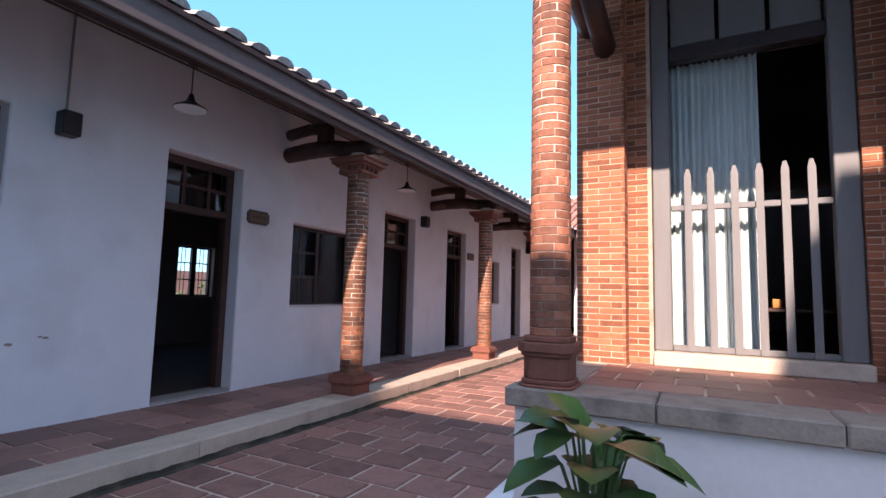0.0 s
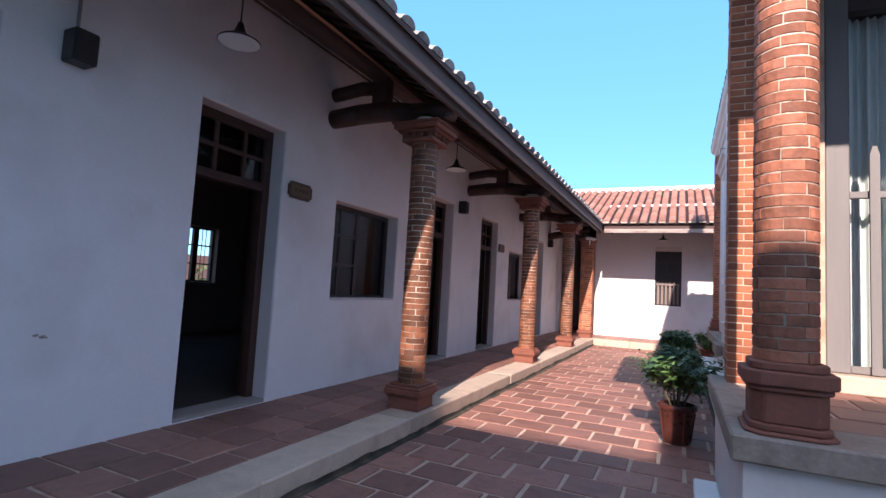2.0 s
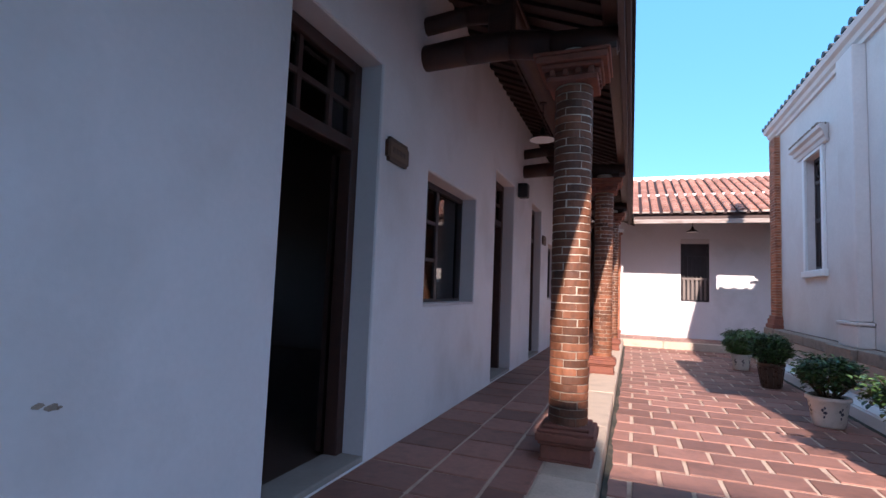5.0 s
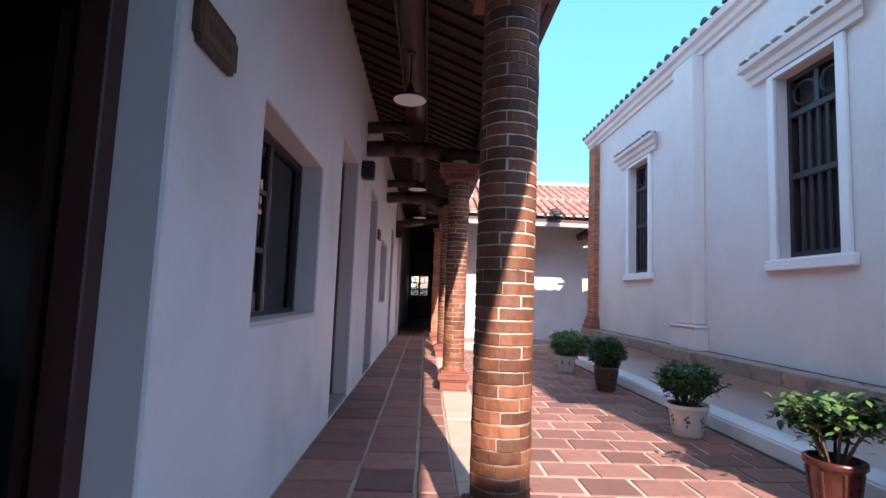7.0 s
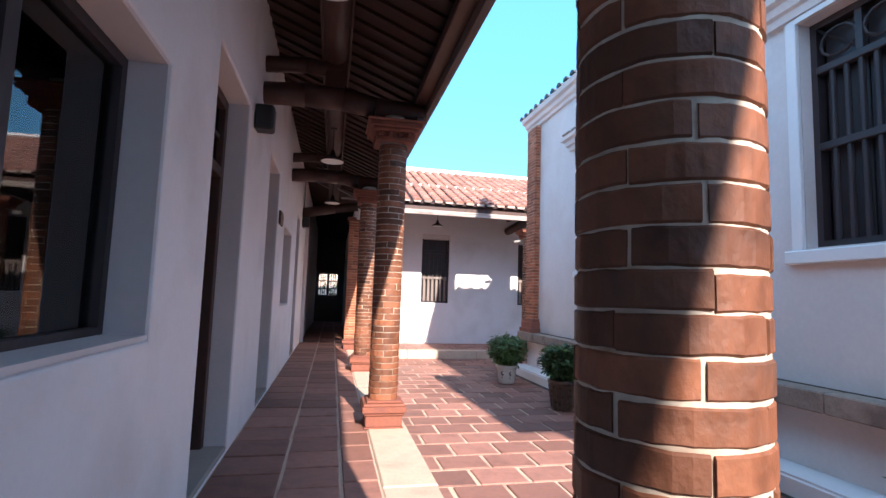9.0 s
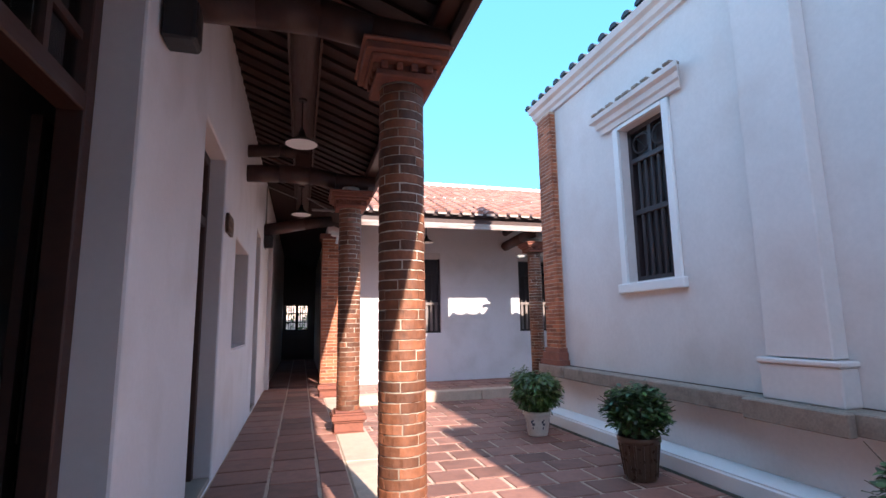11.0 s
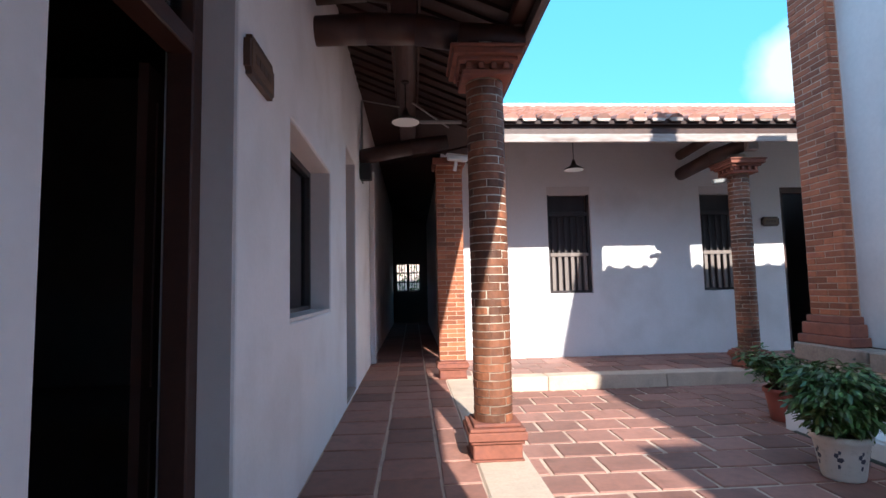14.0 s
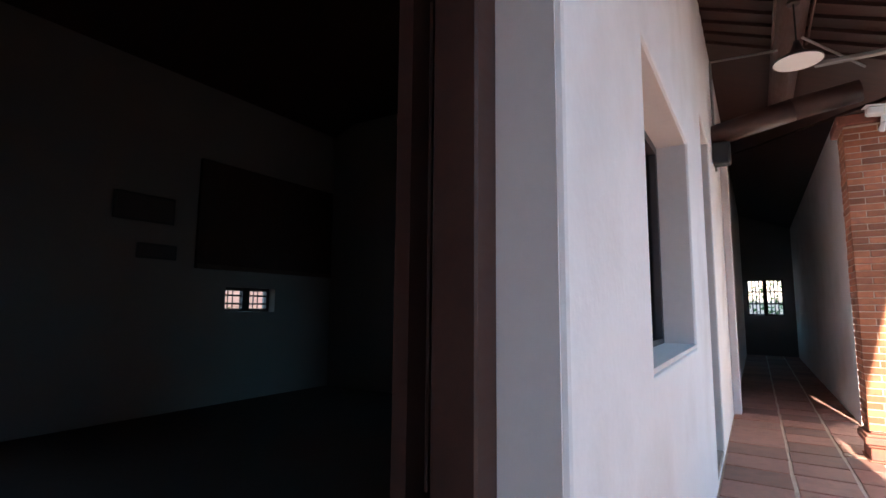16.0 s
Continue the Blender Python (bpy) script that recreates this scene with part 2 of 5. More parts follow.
def rod(bm, a, b, r0, r1=None, n=8, cap=True):
    """A round bar from a to b."""
    a, b = Vector(a), Vector(b)
    r1 = r0 if r1 is None else r1
    q = (b - a).to_track_quat("Z", "Y")
    rings = []
    for p, r in ((a, r0), (b, r1)):
        rings.append([bm.verts.new(p + q @ Vector((r * math.cos(2 * math.pi * i / n), r * math.sin(2 * math.pi * i / n), 0))) for i in range(n)])
    for i in range(n):
        bm.faces.new((rings[0][i], rings[0][(i + 1) % n], rings[1][(i + 1) % n], rings[1][i]))
    if cap:
        bm.faces.new(rings[0][::-1])
        bm.faces.new(rings[1])
    return bm


def lathe(bm, profile, n=24, cx=0, cy=0, square=False):
    """A turned shape; profile: rows of (radius, height). square: four-sided, radius as half width."""
    rings = []
    for r, z in profile:
        if square:
            rings.append([bm.verts.new((cx + r * sx, cy + r * sy, z)) for sx, sy in ((-1, -1), (1, -1), (1, 1), (-1, 1))])
        else:
            rings.append([bm.verts.new((cx + r * math.cos(2 * math.pi * i / n), cy + r * math.sin(2 * math.pi * i / n), z)) for i in range(n)])
    k = len(rings[0])
    for a, b in zip(rings, rings[1:]):
        for i in range(k):
            bm.faces.new((a[i], a[(i + 1) % k], b[(i + 1) % k], b[i]))
    bm.faces.new(rings[0][::-1])
    bm.faces.new(rings[-1])
    return bm


def finish(name, bm, material, smooth=False):
    me = bpy.data.meshes.new(name)
    bmesh.ops.recalc_face_normals(bm, faces=bm.faces)
    bm.to_mesh(me)
    bm.free()
    me.materials.append(material)
    if smooth:
        me.polygons.foreach_set("use_smooth", [True] * len(me.polygons))
    return me


def part(name, bm, material, parent=None, label="", smooth=False, at=None):
    """One mesh object, under a thing or a part."""
    ob = new(name, finish(name, bm, material, smooth))
    if at is not None:
        ob.matrix_basis = at
    if parent is not None:
        ob.parent = parent
    if label:
        tagged(ob, label)
    return ob


def structure(name, bm, material, label, category, smooth=False):
    return tagged(part(name, bm, material, smooth=smooth), label, category, kind="structure")


def thing(name, label, category, group="", at=None):
    ob = new(name)
    ob.empty_display_size = 0.1
    if at is not None:
        ob.matrix_basis = at
    return tagged(ob, label, category, group)


def pieces(name, me, parent, poses):
    """Many objects on one shared mesh, under parent."""
    for m in poses:
        ob = new(name, me)
        ob.parent = parent
        ob.matrix_basis = m


def wall(bm, along, face, back, a0, a1, z0, z1, holes):
    """A wall with real openings. along: 'y' (face, back are x) or 'x' (face, back are y). holes: rows of (a0, a1, z0, z1)."""
    As = sorted({a0, a1, *(h[0] for h in holes), *(h[1] for h in holes)})
    Zs = sorted({z0, z1, *(h[2] for h in holes), *(h[3] for h in holes)})
    As, Zs = [a for a in As if a0 <= a <= a1], [z for z in Zs if z0 <= z <= z1]

    def solid(i, j):
        if not (0 <= i < len(As) - 1 and 0 <= j < len(Zs) - 1):
            return False
        a, z = (As[i] + As[i + 1]) / 2, (Zs[j] + Zs[j + 1]) / 2
        return not any(h[0] < a < h[1] and h[2] < z < h[3] for h in holes)

    def v(a, d, z):
        return bm.verts.new((d, a, z) if along == "y" else (a, d, z))

    for i in range(len(As) - 1):
        for j in range(len(Zs) - 1):
            if not solid(i, j):
                continue
            p, q, r, s = As[i], As[i + 1], Zs[j], Zs[j + 1]
            for d in (face, back):
                bm.faces.new([v(p, d, r), v(q, d, r), v(q, d, s), v(p, d, s)])
            if not solid(i - 1, j):
                bm.faces.new([v(p, face, r), v(p, back, r), v(p, back, s), v(p, face, s)])
            if not solid(i + 1, j):
                bm.faces.new([v(q, face, r), v(q, back, r), v(q, back, s), v(q, face, s)])
            if not solid(i, j - 1):
                bm.faces.new([v(p, face, r), v(q, face, r), v(q, back, r), v(p, back, r)])
            if not solid(i, j + 1):
                bm.faces.new([v(p, face, s), v(q, face, s), v(q, back, s), v(p, back, s)])
    bmesh.ops.remove_doubles(bm, verts=bm.verts, dist=0.0005)
    return bm


def slab(bm, p, q, r, s, t):
    """A sloping plate over the four corners, t thick downwards."""
    top = [bm.verts.new(c) for c in (p, q, r, s)]
    low = [bm.verts.new((c[0], c[1], c[2] - t)) for c in (p, q, r, s)]
    bm.faces.new(top)
    bm.faces.new(low[::-1])
    for i in range(4):
        bm.faces.new((top[i], low[i], low[(i + 1) % 4], top[(i + 1) % 4]))
    return bm


# ---- plan ----
XW, XB = -5.51, -5.83            # face and back of the arcade wall
XBACK = -11.6                    # back wall of the rooms
KIN, KOUT, LANE = -4.30, -3.90, -0.19
COLX, COLY = -4.13, (5.30, 9.88, 13.60)
YE, YK = 18.68, 16.77            # end wall and its kerb
DOORS = ((0.75, 1.87), (3.40, 4.50), (7.96, 9.17), (10.70, 11.82), (15.38, 16.35))
WINDOWS = ((5.48, 7.06), (12.77, 14.30))
DTOP, WLOW, WTOP = 3.0, 1.10, 2.40
XH = -0.60                       # white side wall of the hall
PLAT = 0.68                      # porch platform
SLOPE = 0.40                     # arcade roof


def roof_z(x):
    return 3.62 + SLOPE * (-3.66 - x)


# ---- ground and floors ----
bm = bmesh.new()
lathe(bm, [(400, -1.2), (400, -0.9)], 48)
structure("ground", bm, M_GROUND, "flat earth ground around the buildings", "ground")
structure("lane_bed", box(bmesh.new(), KOUT, XH - 0.1, -9, 14.4, LANE - 0.3, LANE - 0.012), M_GROUT, "mortar bed under the courtyard lane tiles", "pavement")
structure("court_bed", box(bmesh.new(), XH - 0.1, 9, -9, 3.4, LANE - 0.3, LANE - 0.012), M_GROUT, "mortar bed of the front courtyard", "pavement")
structure("rear_lane_bed", box(bmesh.new(), KOUT, 9, 14.4, YK, LANE - 0.3, LANE - 0.012), M_GROUT, "mortar bed of the lane behind the hall", "pavement")
structure("arcade_bed", box(bmesh.new(), XB, KIN, -6, 29.2, -0.4, -0.012), M_GROUT, "mortar bed under the arcade floor tiles", "floor")
structure("end_arcade_bed", box(bmesh.new(), KIN, 9, YK + 0.3, YE, -0.4, -0.012), M_GROUT, "mortar bed under the cross arcade tiles", "floor")

# ---- arcade wall ----
holes = [(a, b, 0, DTOP) for a, b in DOORS] + [(a, b, WLOW, WTOP) for a, b in WINDOWS]
structure("wall_arcade", wall(bmesh.new(), "y", XW, XB, -6, 29.2, -0.3, 4.62, holes), M_PLASTER, "long whitewashed plaster wall of the arcade", "wall")
soft = bpy.data.objects["wall_arcade"].modifiers.new("soft_corners", "BEVEL")
soft.width, soft.segments, soft.limit_method, soft.angle_limit = 0.014, 2, "ANGLE", radians(50)
# grey painted reveals round the openings
for a, b, z0, z1 in holes:
    bm = bmesh.new()
    d0, d1 = XW - 0.015, XB + 0.015
    box(bm, d1, d0, a, a + 0.006, z0, z1 - 0.006)
    box(bm, d1, d0, b - 0.006, b, z0, z1 - 0.006)
    box(bm, d1, d0, a, b, z1 - 0.006, z1)
    if z0 > 0:
        box(bm, d1, d0, a + 0.006, b - 0.006, z0, z0 + 0.006)
    structure("opening_trim", bm, M_REVEAL, "grey plastered reveal of an opening", "trim")

# rooms behind the wall
BACKWIN = ((0.0, 1.0, 1.15, 2.45), (7.78, 8.82, 1.15, 2.45), (11.5, 12.3, 1.6, 3.1), (15.24, 16.11, 1.25, 1.61), (20.5, 21.5, 1.2, 2.4))
structure("wall_back", wall(bmesh.new(), "y", XBACK, XBACK - 0.3, -6, 29.2, -0.3, 4.7, BACKWIN), M_ROOMDIM, "plain back wall of the rooms", "wall")
structure("room_floor", box(bmesh.new(), XBACK, XB, -6, 29.2, -0.4, -0.02), M_FLOORDIM, "floor of the rooms, darkened as if unlit", "floor")
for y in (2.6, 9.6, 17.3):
    structure("wall_partition", wall(bmesh.new(), "x", y, y + 0.2, XBACK, XB, -0.3, 4.6, []), M_ROOMDIM, "plaster partition between two rooms", "wall")
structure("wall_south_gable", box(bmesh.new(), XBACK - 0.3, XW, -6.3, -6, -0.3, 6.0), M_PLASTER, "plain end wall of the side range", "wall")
structure("wall_north_gable", wall(bmesh.new(), "x", 28.9, 29.2, XBACK - 0.3, -3.0, -0.3, 6.0, [(-5.41, -4.46, 1.18, 2.28)]), M_ROOMDIM, "plain wall closing the dark passage with a window", "wall")
structure("passage_jamb", box(bmesh.new(), XW + 0.001, XW + 0.09, 18.5, 18.78, -0.02, 3.4, 0.008), M_PLASTER, "white plaster jamb at the passage mouth", "trim")
structure("wall_passage", box(bmesh.new(), -4.2, -3.95, YE, 28.9, -0.3, 4.4), M_PLASTER, "plaster wall beside the dark passage", "wall")

# roof of the side range
bm = bmesh.new()
XR, ZR = -8.7, roof_z(-8.7)
slab(bm, (-3.68, -6.4, roof_z(-3.68)), (-3.68, 17.3, roof_z(-3.68)), (XR, 29.4, ZR), (XR, -6.4, ZR), 0.05)
slab(bm, (-3.62, 17.3, roof_z(-3.62)), (-3.62, 29.4, roof_z(-3.62)), (XR, 29.4, ZR), (XR, 29.39, ZR), 0.05)
slab(bm, (XR, -6.4, ZR), (XR, 29.4, ZR), (-12.2, 29.4, ZR - 3.5 * SLOPE), (-12.2, -6.4, ZR - 3.5 * SLOPE), 0.05)
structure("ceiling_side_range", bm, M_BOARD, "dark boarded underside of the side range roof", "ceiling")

# ---- end range ----
EWIN = ((-2.24, -1.42, 1.15, 3.14), (0.70, 1.54, 1.15, 3.13))
EDOOR = (2.31, 3.51, 0, 3.11)
structure("wall_end", wall(bmesh.new(), "x", YE, YE + 0.3, -3.95, 9, -0.3, 4.6, [*EWIN, EDOOR]), M_PLASTER, "whitewashed wall of the cross range", "wall")
structure("wall_end_back", box(bmesh.new(), -3.95, 9.3, 24.5, 24.8, -0.3, 4.6), M_ROOMDIM, "back wall of the cross range", "wall")
structure("wall_end_side", box(bmesh.new(), 9, 9.3, YE, 24.5, -0.3, 4.6), M_ROOMDIM, "side wall of the cross range", "wall")
structure("end_room_floor", box(bmesh.new(), -3.95, 9, YE + 0.3, 24.5, -0.4, -0.02), M_FLOORDIM, "floor of the cross range room, darkened as if unlit", "floor")
YR, ZRE = 21.6, 5.70
ES = (ZRE - 3.66) / (YR - 16.5)


def end_z(y):
    return 3.66 + ES * (y - 16.5)


bm = bmesh.new()
slab(bm, (-3.7, 16.5, end_z(16.5)), (9.6, 16.5, end_z(16.5)), (9.6, YR, ZRE), (-8.7, YR, ZRE), 0.05)
slab(bm, (-8.7, YR, ZRE), (9.6, YR, ZRE), (9.6, 25.2, ZRE - 3.6 * ES), (-3.7, 25.2, ZRE - 3.6 * ES), 0.05)
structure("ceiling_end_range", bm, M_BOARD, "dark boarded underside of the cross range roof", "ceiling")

# ---- hall ----
HWIN = ((7.29, 8.16, 1.87, 3.96), (11.44, 12.31, 1.87, 3.96))
bm = wall(bmesh.new(), "y", XH, XH + 0.20, 5.62, 12.6, PLAT, 5.22, HWIN)
box(bm, XH, XH + 0.05, 12.6, 14.1, PLAT, 5.22)
box(bm, XH, XH + 0.05, 14.1, 14.45, PLAT, 4.2)
structure("wall_hall_side", bm, M_HALLWHITE, "white plaster side wall of the hall", "wall")
structure("hall_plinth", box(bmesh.new(), XH - 0.06, 6, 5.5, 14.5, -0.5, 0.50), M_HALLWHITE, "white plastered plinth of the hall", "wall")
structure("porch_plinth", box(bmesh.new(), -1.16, 6, 3.36, 5.5, -0.5, 0.545), M_HALLWHITE, "white plastered plinth of the porch", "wall")
structure("hall_floor", box(bmesh.new(), XH, 6, 5.6, 14.5, 0.50, PLAT), M_FLOORDIM, "floor of the hall, darkened as if unlit", "floor")
structure("porch_bed", box(bmesh.new(), -0.8, 6, 3.75, 5.6, 0.545, PLAT - 0.012), M_GROUT, "mortar bed under the porch tiles", "floor")
structure("wall_hall_front", wall(bmesh.new(), "x", 5.62, 5.95, XH + 0.20, 6, PLAT, 5.3, [(-0.37, 1.37, PLAT, 4.75)]), M_ROOMDIM, "front wall of the hall behind the brick piers", "wall")
structure("wall_hall_rear", box(bmesh.new(), XH + 0.20, 6, 14.1, 14.45, PLAT, 4.05), M_ROOMDIM, "rear wall of the hall", "wall")
structure("wall_hall_east", box(bmesh.new(), 6, 6.4, 3.3, 14.5, -0.3, 4.6), M_ROOMDIM, "far side wall of the hall", "wall")
bm = bmesh.new()
slab(bm, (-0.54, 11.9, 5.25), (6.6, 11.9, 5.25), (6.6, 14.62, 4.14), (-0.54, 14.62, 4.14), 0.1)
slab(bm, (-0.57, 5.3, 5.15), (6.6, 5.3, 5.15), (6.6, 11.9, 5.25), (-0.57, 11.9, 5.25), 0.1)
structure("ceiling_hall", bm, M_BOARD, "dark boarded hall roof", "ceiling")
bm = bmesh.new()
slab(bm, (-1.42, 2.55, 4.62), (6.6, 2.55, 4.62), (6.6, 5.35, 5.35), (-1.42, 5.35, 5.35), 0.1)
# unseen underside, coloured lighter than the other boards to bounce light
structure("ceiling_porch", bm, mat("porch_bounce_boards", (0.26, 0.17, 0.125), 0.7, 0.25, 12, 2, 0.3, stretch=(6, 0.5, 1)), "boarded porch roof, lightened to bounce light below", "ceiling")

# unseen front range south of the court; roof steps set to shape its shadows
bm = bmesh.new()
box(bm, -12, -2.1, -9.6, -6.3, -0.3, 7.65)
box(bm, -2.1, 0.25, -9.6, -6.3, -0.3, 7.25)
box(bm, 0.25, 9.5, -9.6, -6.3, -0.3, 7.75)
box(bm, 2.95, 9.5, -9.6, -6.3, 7.75, 9.9)
box(bm, 2.72, 2.95, -9.6, -6.3, 7.75, 9.3)
structure("wall_front_range", bm, M_PLASTER, "unseen white front range, roof steps set to shape courtyard shadows", "wall")
structure("wall_court_east", box(bmesh.new(), 9, 9.4, -6.2, 3.4, -0.3, 3.2), M_PLASTER, "plain white wall closing the courtyard", "wall")

# ---- kerbs and ledges ----
def stones(name, x0, x1, y0, y1, z0, z1, along, length, label, material, gap=0.008, bevel=0.012):
    """A row of dressed stones, each its own piece."""
    top = thing(name, label, "kerb")
    tagged(top, kind="structure")
    a, end = (x0, x1) if along == "x" else (y0, y1)
    while a < end - 0.05:
        b = min(end, a + length * random.uniform(0.8, 1.2))
        if end - b < 0.3:
            b = end
        d = random.uniform(-0.004, 0.004)
        bm = bmesh.new()
        if along == "x":
            box(bm, a, b - gap, y0 + d, y1 + d, z0, z1 + d * 0.6, bevel)
        else:
            box(bm, x0 + d, x1 + d, a, b - gap, z0, z1 + d * 0.6, bevel)
        part("stone", bm, material, top)
        a = b
    return top


stones("arcade_kerb", KIN, KOUT, -6, YK, -0.5, 0.0, "y", 1.7, "long pale granite kerb along the arcade edge", M_STONE)
stones("end_kerb", KIN, 9, YK, YK + 0.3, -0.5, 0.0, "x", 1.5, "pale granite kerb of the cross arcade", M_STONE)
stones("porch_ledge", -1.22, 6, 3.30, 3.75, 0.545, PLAT, "x", 1.1, "weathered grey stone edge of the porch platform", M_LEDGE)
stones("porch_side_ledge", -1.22, -0.8, 3.758, 5.62, 0.545, PLAT, "y", 1.0, "weathered grey stone side edge of the porch", M_LEDGE)
stones("hall_ledge", -0.84, XH - 0.004, 5.62, 14.62, 0.50, 0.672, "y", 1.9, "weathered grey stone ledge along the hall plinth", M_LEDGE)


def gutter(name, x, y0, y1, width, label, face=0.0):
    """A dark strip of uneven width along a kerb's foot; face: how far it climbs the kerb."""
    bm = bmesh.new()
    prev, y = None, y0
    while y < y1:
        w = width * (0.85 + 0.4 * noise.noise(Vector((y * 2.3, x, 0.3))) + random.uniform(-0.12, 0.12))
        f = face * (0.8 + 0.5 * noise.noise(Vector((y * 1.7, x, 5.3))) + random.uniform(-0.1, 0.1))
        row = [bm.verts.new(p) for p in ((x + 0.009, y, LANE + 0.004 + f), (x + 0.012, y, LANE + 0.012), (x + 0.6 * w, y, LANE + 0.008), (x + w, y, LANE + 0.0005))]
        if prev:
            for k in range(3):
                bm.faces.new((prev[k], prev[k + 1], row[k + 1], row[k]))
        prev = row
        y += 0.09
    structure(name, bm, M_KERBFOOT, label, "gutter")


gutter("kerb_gutter", KOUT, -4, YK, 0.06, "dark mossy gutter at the foot of the arcade kerb", 0.06)
gutter("hall_gutter", -0.998, 5.1, 14.5, -0.06, "thin dark line along the foot of the hall kerb")
structure("hall_base_kerb", box(bmesh.new(), -1.0, XH - 0.06, 5.05, 14.6, -0.5, -0.03, 0.01), M_WHITE, "low white painted kerb at the hall base", "kerb")
structure("hall_base_top", box(bmesh.new(), -0.985, XH - 0.064, 5.06, 14.59, -0.03, -0.012), M_WHITE, "white painted top of the low kerb", "trim")
structure("porch_step", box(bmesh.new(), -1.34, -1.164, 1.5, 5.045, -0.5, -0.10, 0.012), M_WHITE, "white painted low step beside the porch", "kerb")

# ---- beams and eaves of the arcade ----
YS = (0.72, *COLY)


def beam_set(y):
    t = thing("roof_beam", "dark brown log tie beam with a strut under the arcade roof", "beam", "arcade tie beams")
    bm = bmesh.new()
    pts = [(XW - 0.1, 3.40, 0.115), (-5.1, 3.43, 0.125), (-4.7, 3.43, 0.125), (-4.35, 3.37, 0.115), (-3.80, 3.36, 0.105)]
    for (xa, za, ra), (xb, zb, rb) in zip(pts, pts[1:]):
        rod(bm, (xa, y, za), (xb, y, zb), ra, rb, 12)
    part("tie_beam", bm, M_WOOD, t, smooth=True)
    part("beam_end", box(bmesh.new(), -3.90, -3.815, y - 0.085, y + 0.085, 3.25, 3.47, 0.01), M_FASCIA, t, "squared weathered beam end")
    bm = bmesh.new()
    rod(bm, (XW - 0.1, y, 3.71), (-5.1, y, 3.76), 0.085, 0.085, 10)
    rod(bm, (-5.1, y, 3.76), (-4.72, y, 3.72), 0.085, 0.08, 10)
    part("upper_beam", bm, M_WOOD, t, smooth=True)
    part("strut", box(bmesh.new(), -4.9, -4.68, y - 0.075, y + 0.075, 3.5, 3.86, 0.015), M_WOOD, t)
    return t


for y in YS:
    beam_set(y)
t = thing("hip_beam", "dark brown beam across the passage mouth", "beam")
bm = bmesh.new()
rod(bm, (XW - 0.05, 17.0, 3.25), (-4.75, 17.0, 3.42), 0.12, 0.12, 12)
rod(bm, (-4.75, 17.0, 3.42), (-4.2, 17.0, 3.50), 0.12, 0.11, 12)
part("tie_beam", bm, M_WOOD, t, smooth=True)
t = thing("end_tie_beam", "dark brown log beam over the shaded end column", "beam")
bm = bmesh.new()
rod(bm, (0.37, YE + 0.05, 3.36), (0.37, 17.6, 3.42), 0.12, 0.12, 12)
rod(bm, (0.37, 17.6, 3.42), (0.37, 16.75, 3.40), 0.12, 0.10, 12)
part("tie_beam", bm, M_WOOD, t, smooth=True)
part("beam_end", box(bmesh.new(), 0.29, 0.45, 16.64, 16.75, 3.26, 3.46, 0.01), M_PALEBOARD, t, "pale squared beam end")
bm = bmesh.new()
rod(bm, (0.37, YE + 0.05, 3.72), (0.37, 17.75, 3.78), 0.09, 0.085, 10)
part("upper_beam", bm, M_WOOD, t, smooth=True)
bm = bmesh.new()
rod(bm, (-4.8, -6.2, 3.90), (-4.8, 18.6, 3.90), 0.13, 0.13, 14)
structure("arcade_purlin", bm, M_WOOD, "thick round brown purlin under the arcade roof", "beam", True)
structure("eave_purlin", box(bmesh.new(), -3.93, -3.75, -6.2, 16.6, 3.44, 3.54, 0.01), M_WOOD, "dark squared eave purlin", "beam")
structure("eave_fascia", box(bmesh.new(), -3.755, -3.712, -6.3, 16.6, 3.38, 3.60, 0.006), M_FASCIA, "weathered grey-brown eave board", "trim")
structure("eave_lath", box(bmesh.new(), -3.81, -3.758, -6.3, 16.6, 3.32, 3.42, 0.006), M_FASCIA, "thin weathered board under the eave", "trim")
structure("end_eave_fascia", box(bmesh.new(), -3.65, 9.5, 16.52, 16.56, 3.35, 3.47, 0.006), M_PALEBOARD, "pale weathered eave board of the cross range", "trim")
# dark strip added for the shaded gap, so no sun leaks through
structure("end_eave_board", box(bmesh.new(), -3.65, 9.5, 16.575, 16.61, 3.37, 3.63), M_WOOD, "added dark strip closing the shaded gap behind the cross eave", "trim")
structure("end_eave_purlin", box(bmesh.new(), -3.65, 9.5, 16.75, 16.93, 3.46, 3.60, 0.01), M_WOOD, "dark squared eave purlin of the cross range", "beam")
# rafters on the underside, one sheet
bm = bmesh.new()
y = -6.0
while y < 17:
    x0, x1 = -3.72, XW
    h = 0.035
    vs = [bm.verts.new(c) for c in ((x0, y, roof_z(x0) - 0.05), (x0, y + 0.09, roof_z(x0) - 0.05), (x1, y + 0.09, roof_z(x1) - 0.05), (x1, y, roof_z(x1) - 0.05))]
    ws = [bm.verts.new((v.co.x, v.co.y, v.co.z - h)) for v in vs]
    bm.faces.new(ws)
    for i in range(4):
        bm.faces.new((vs[i], vs[(i + 1) % 4], ws[(i + 1) % 4], ws[i]))
    y += 0.24
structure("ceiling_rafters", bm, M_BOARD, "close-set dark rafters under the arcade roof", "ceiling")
# plaster gussets between the beams and the wall top are plain wall; conduits follow the purlin
t = thing("ceiling_conduit", "thin brown painted cable conduits along the arcade purlin", "conduit")
for x, z in ((-4.655, 3.83), (-4.93, 3.80)):
    bm = bmesh.new()
    rod(bm, (x, -4, z), (x, 16.4, z), 0.012, n=6)
    part("pipe", bm, M_WOOD, t)


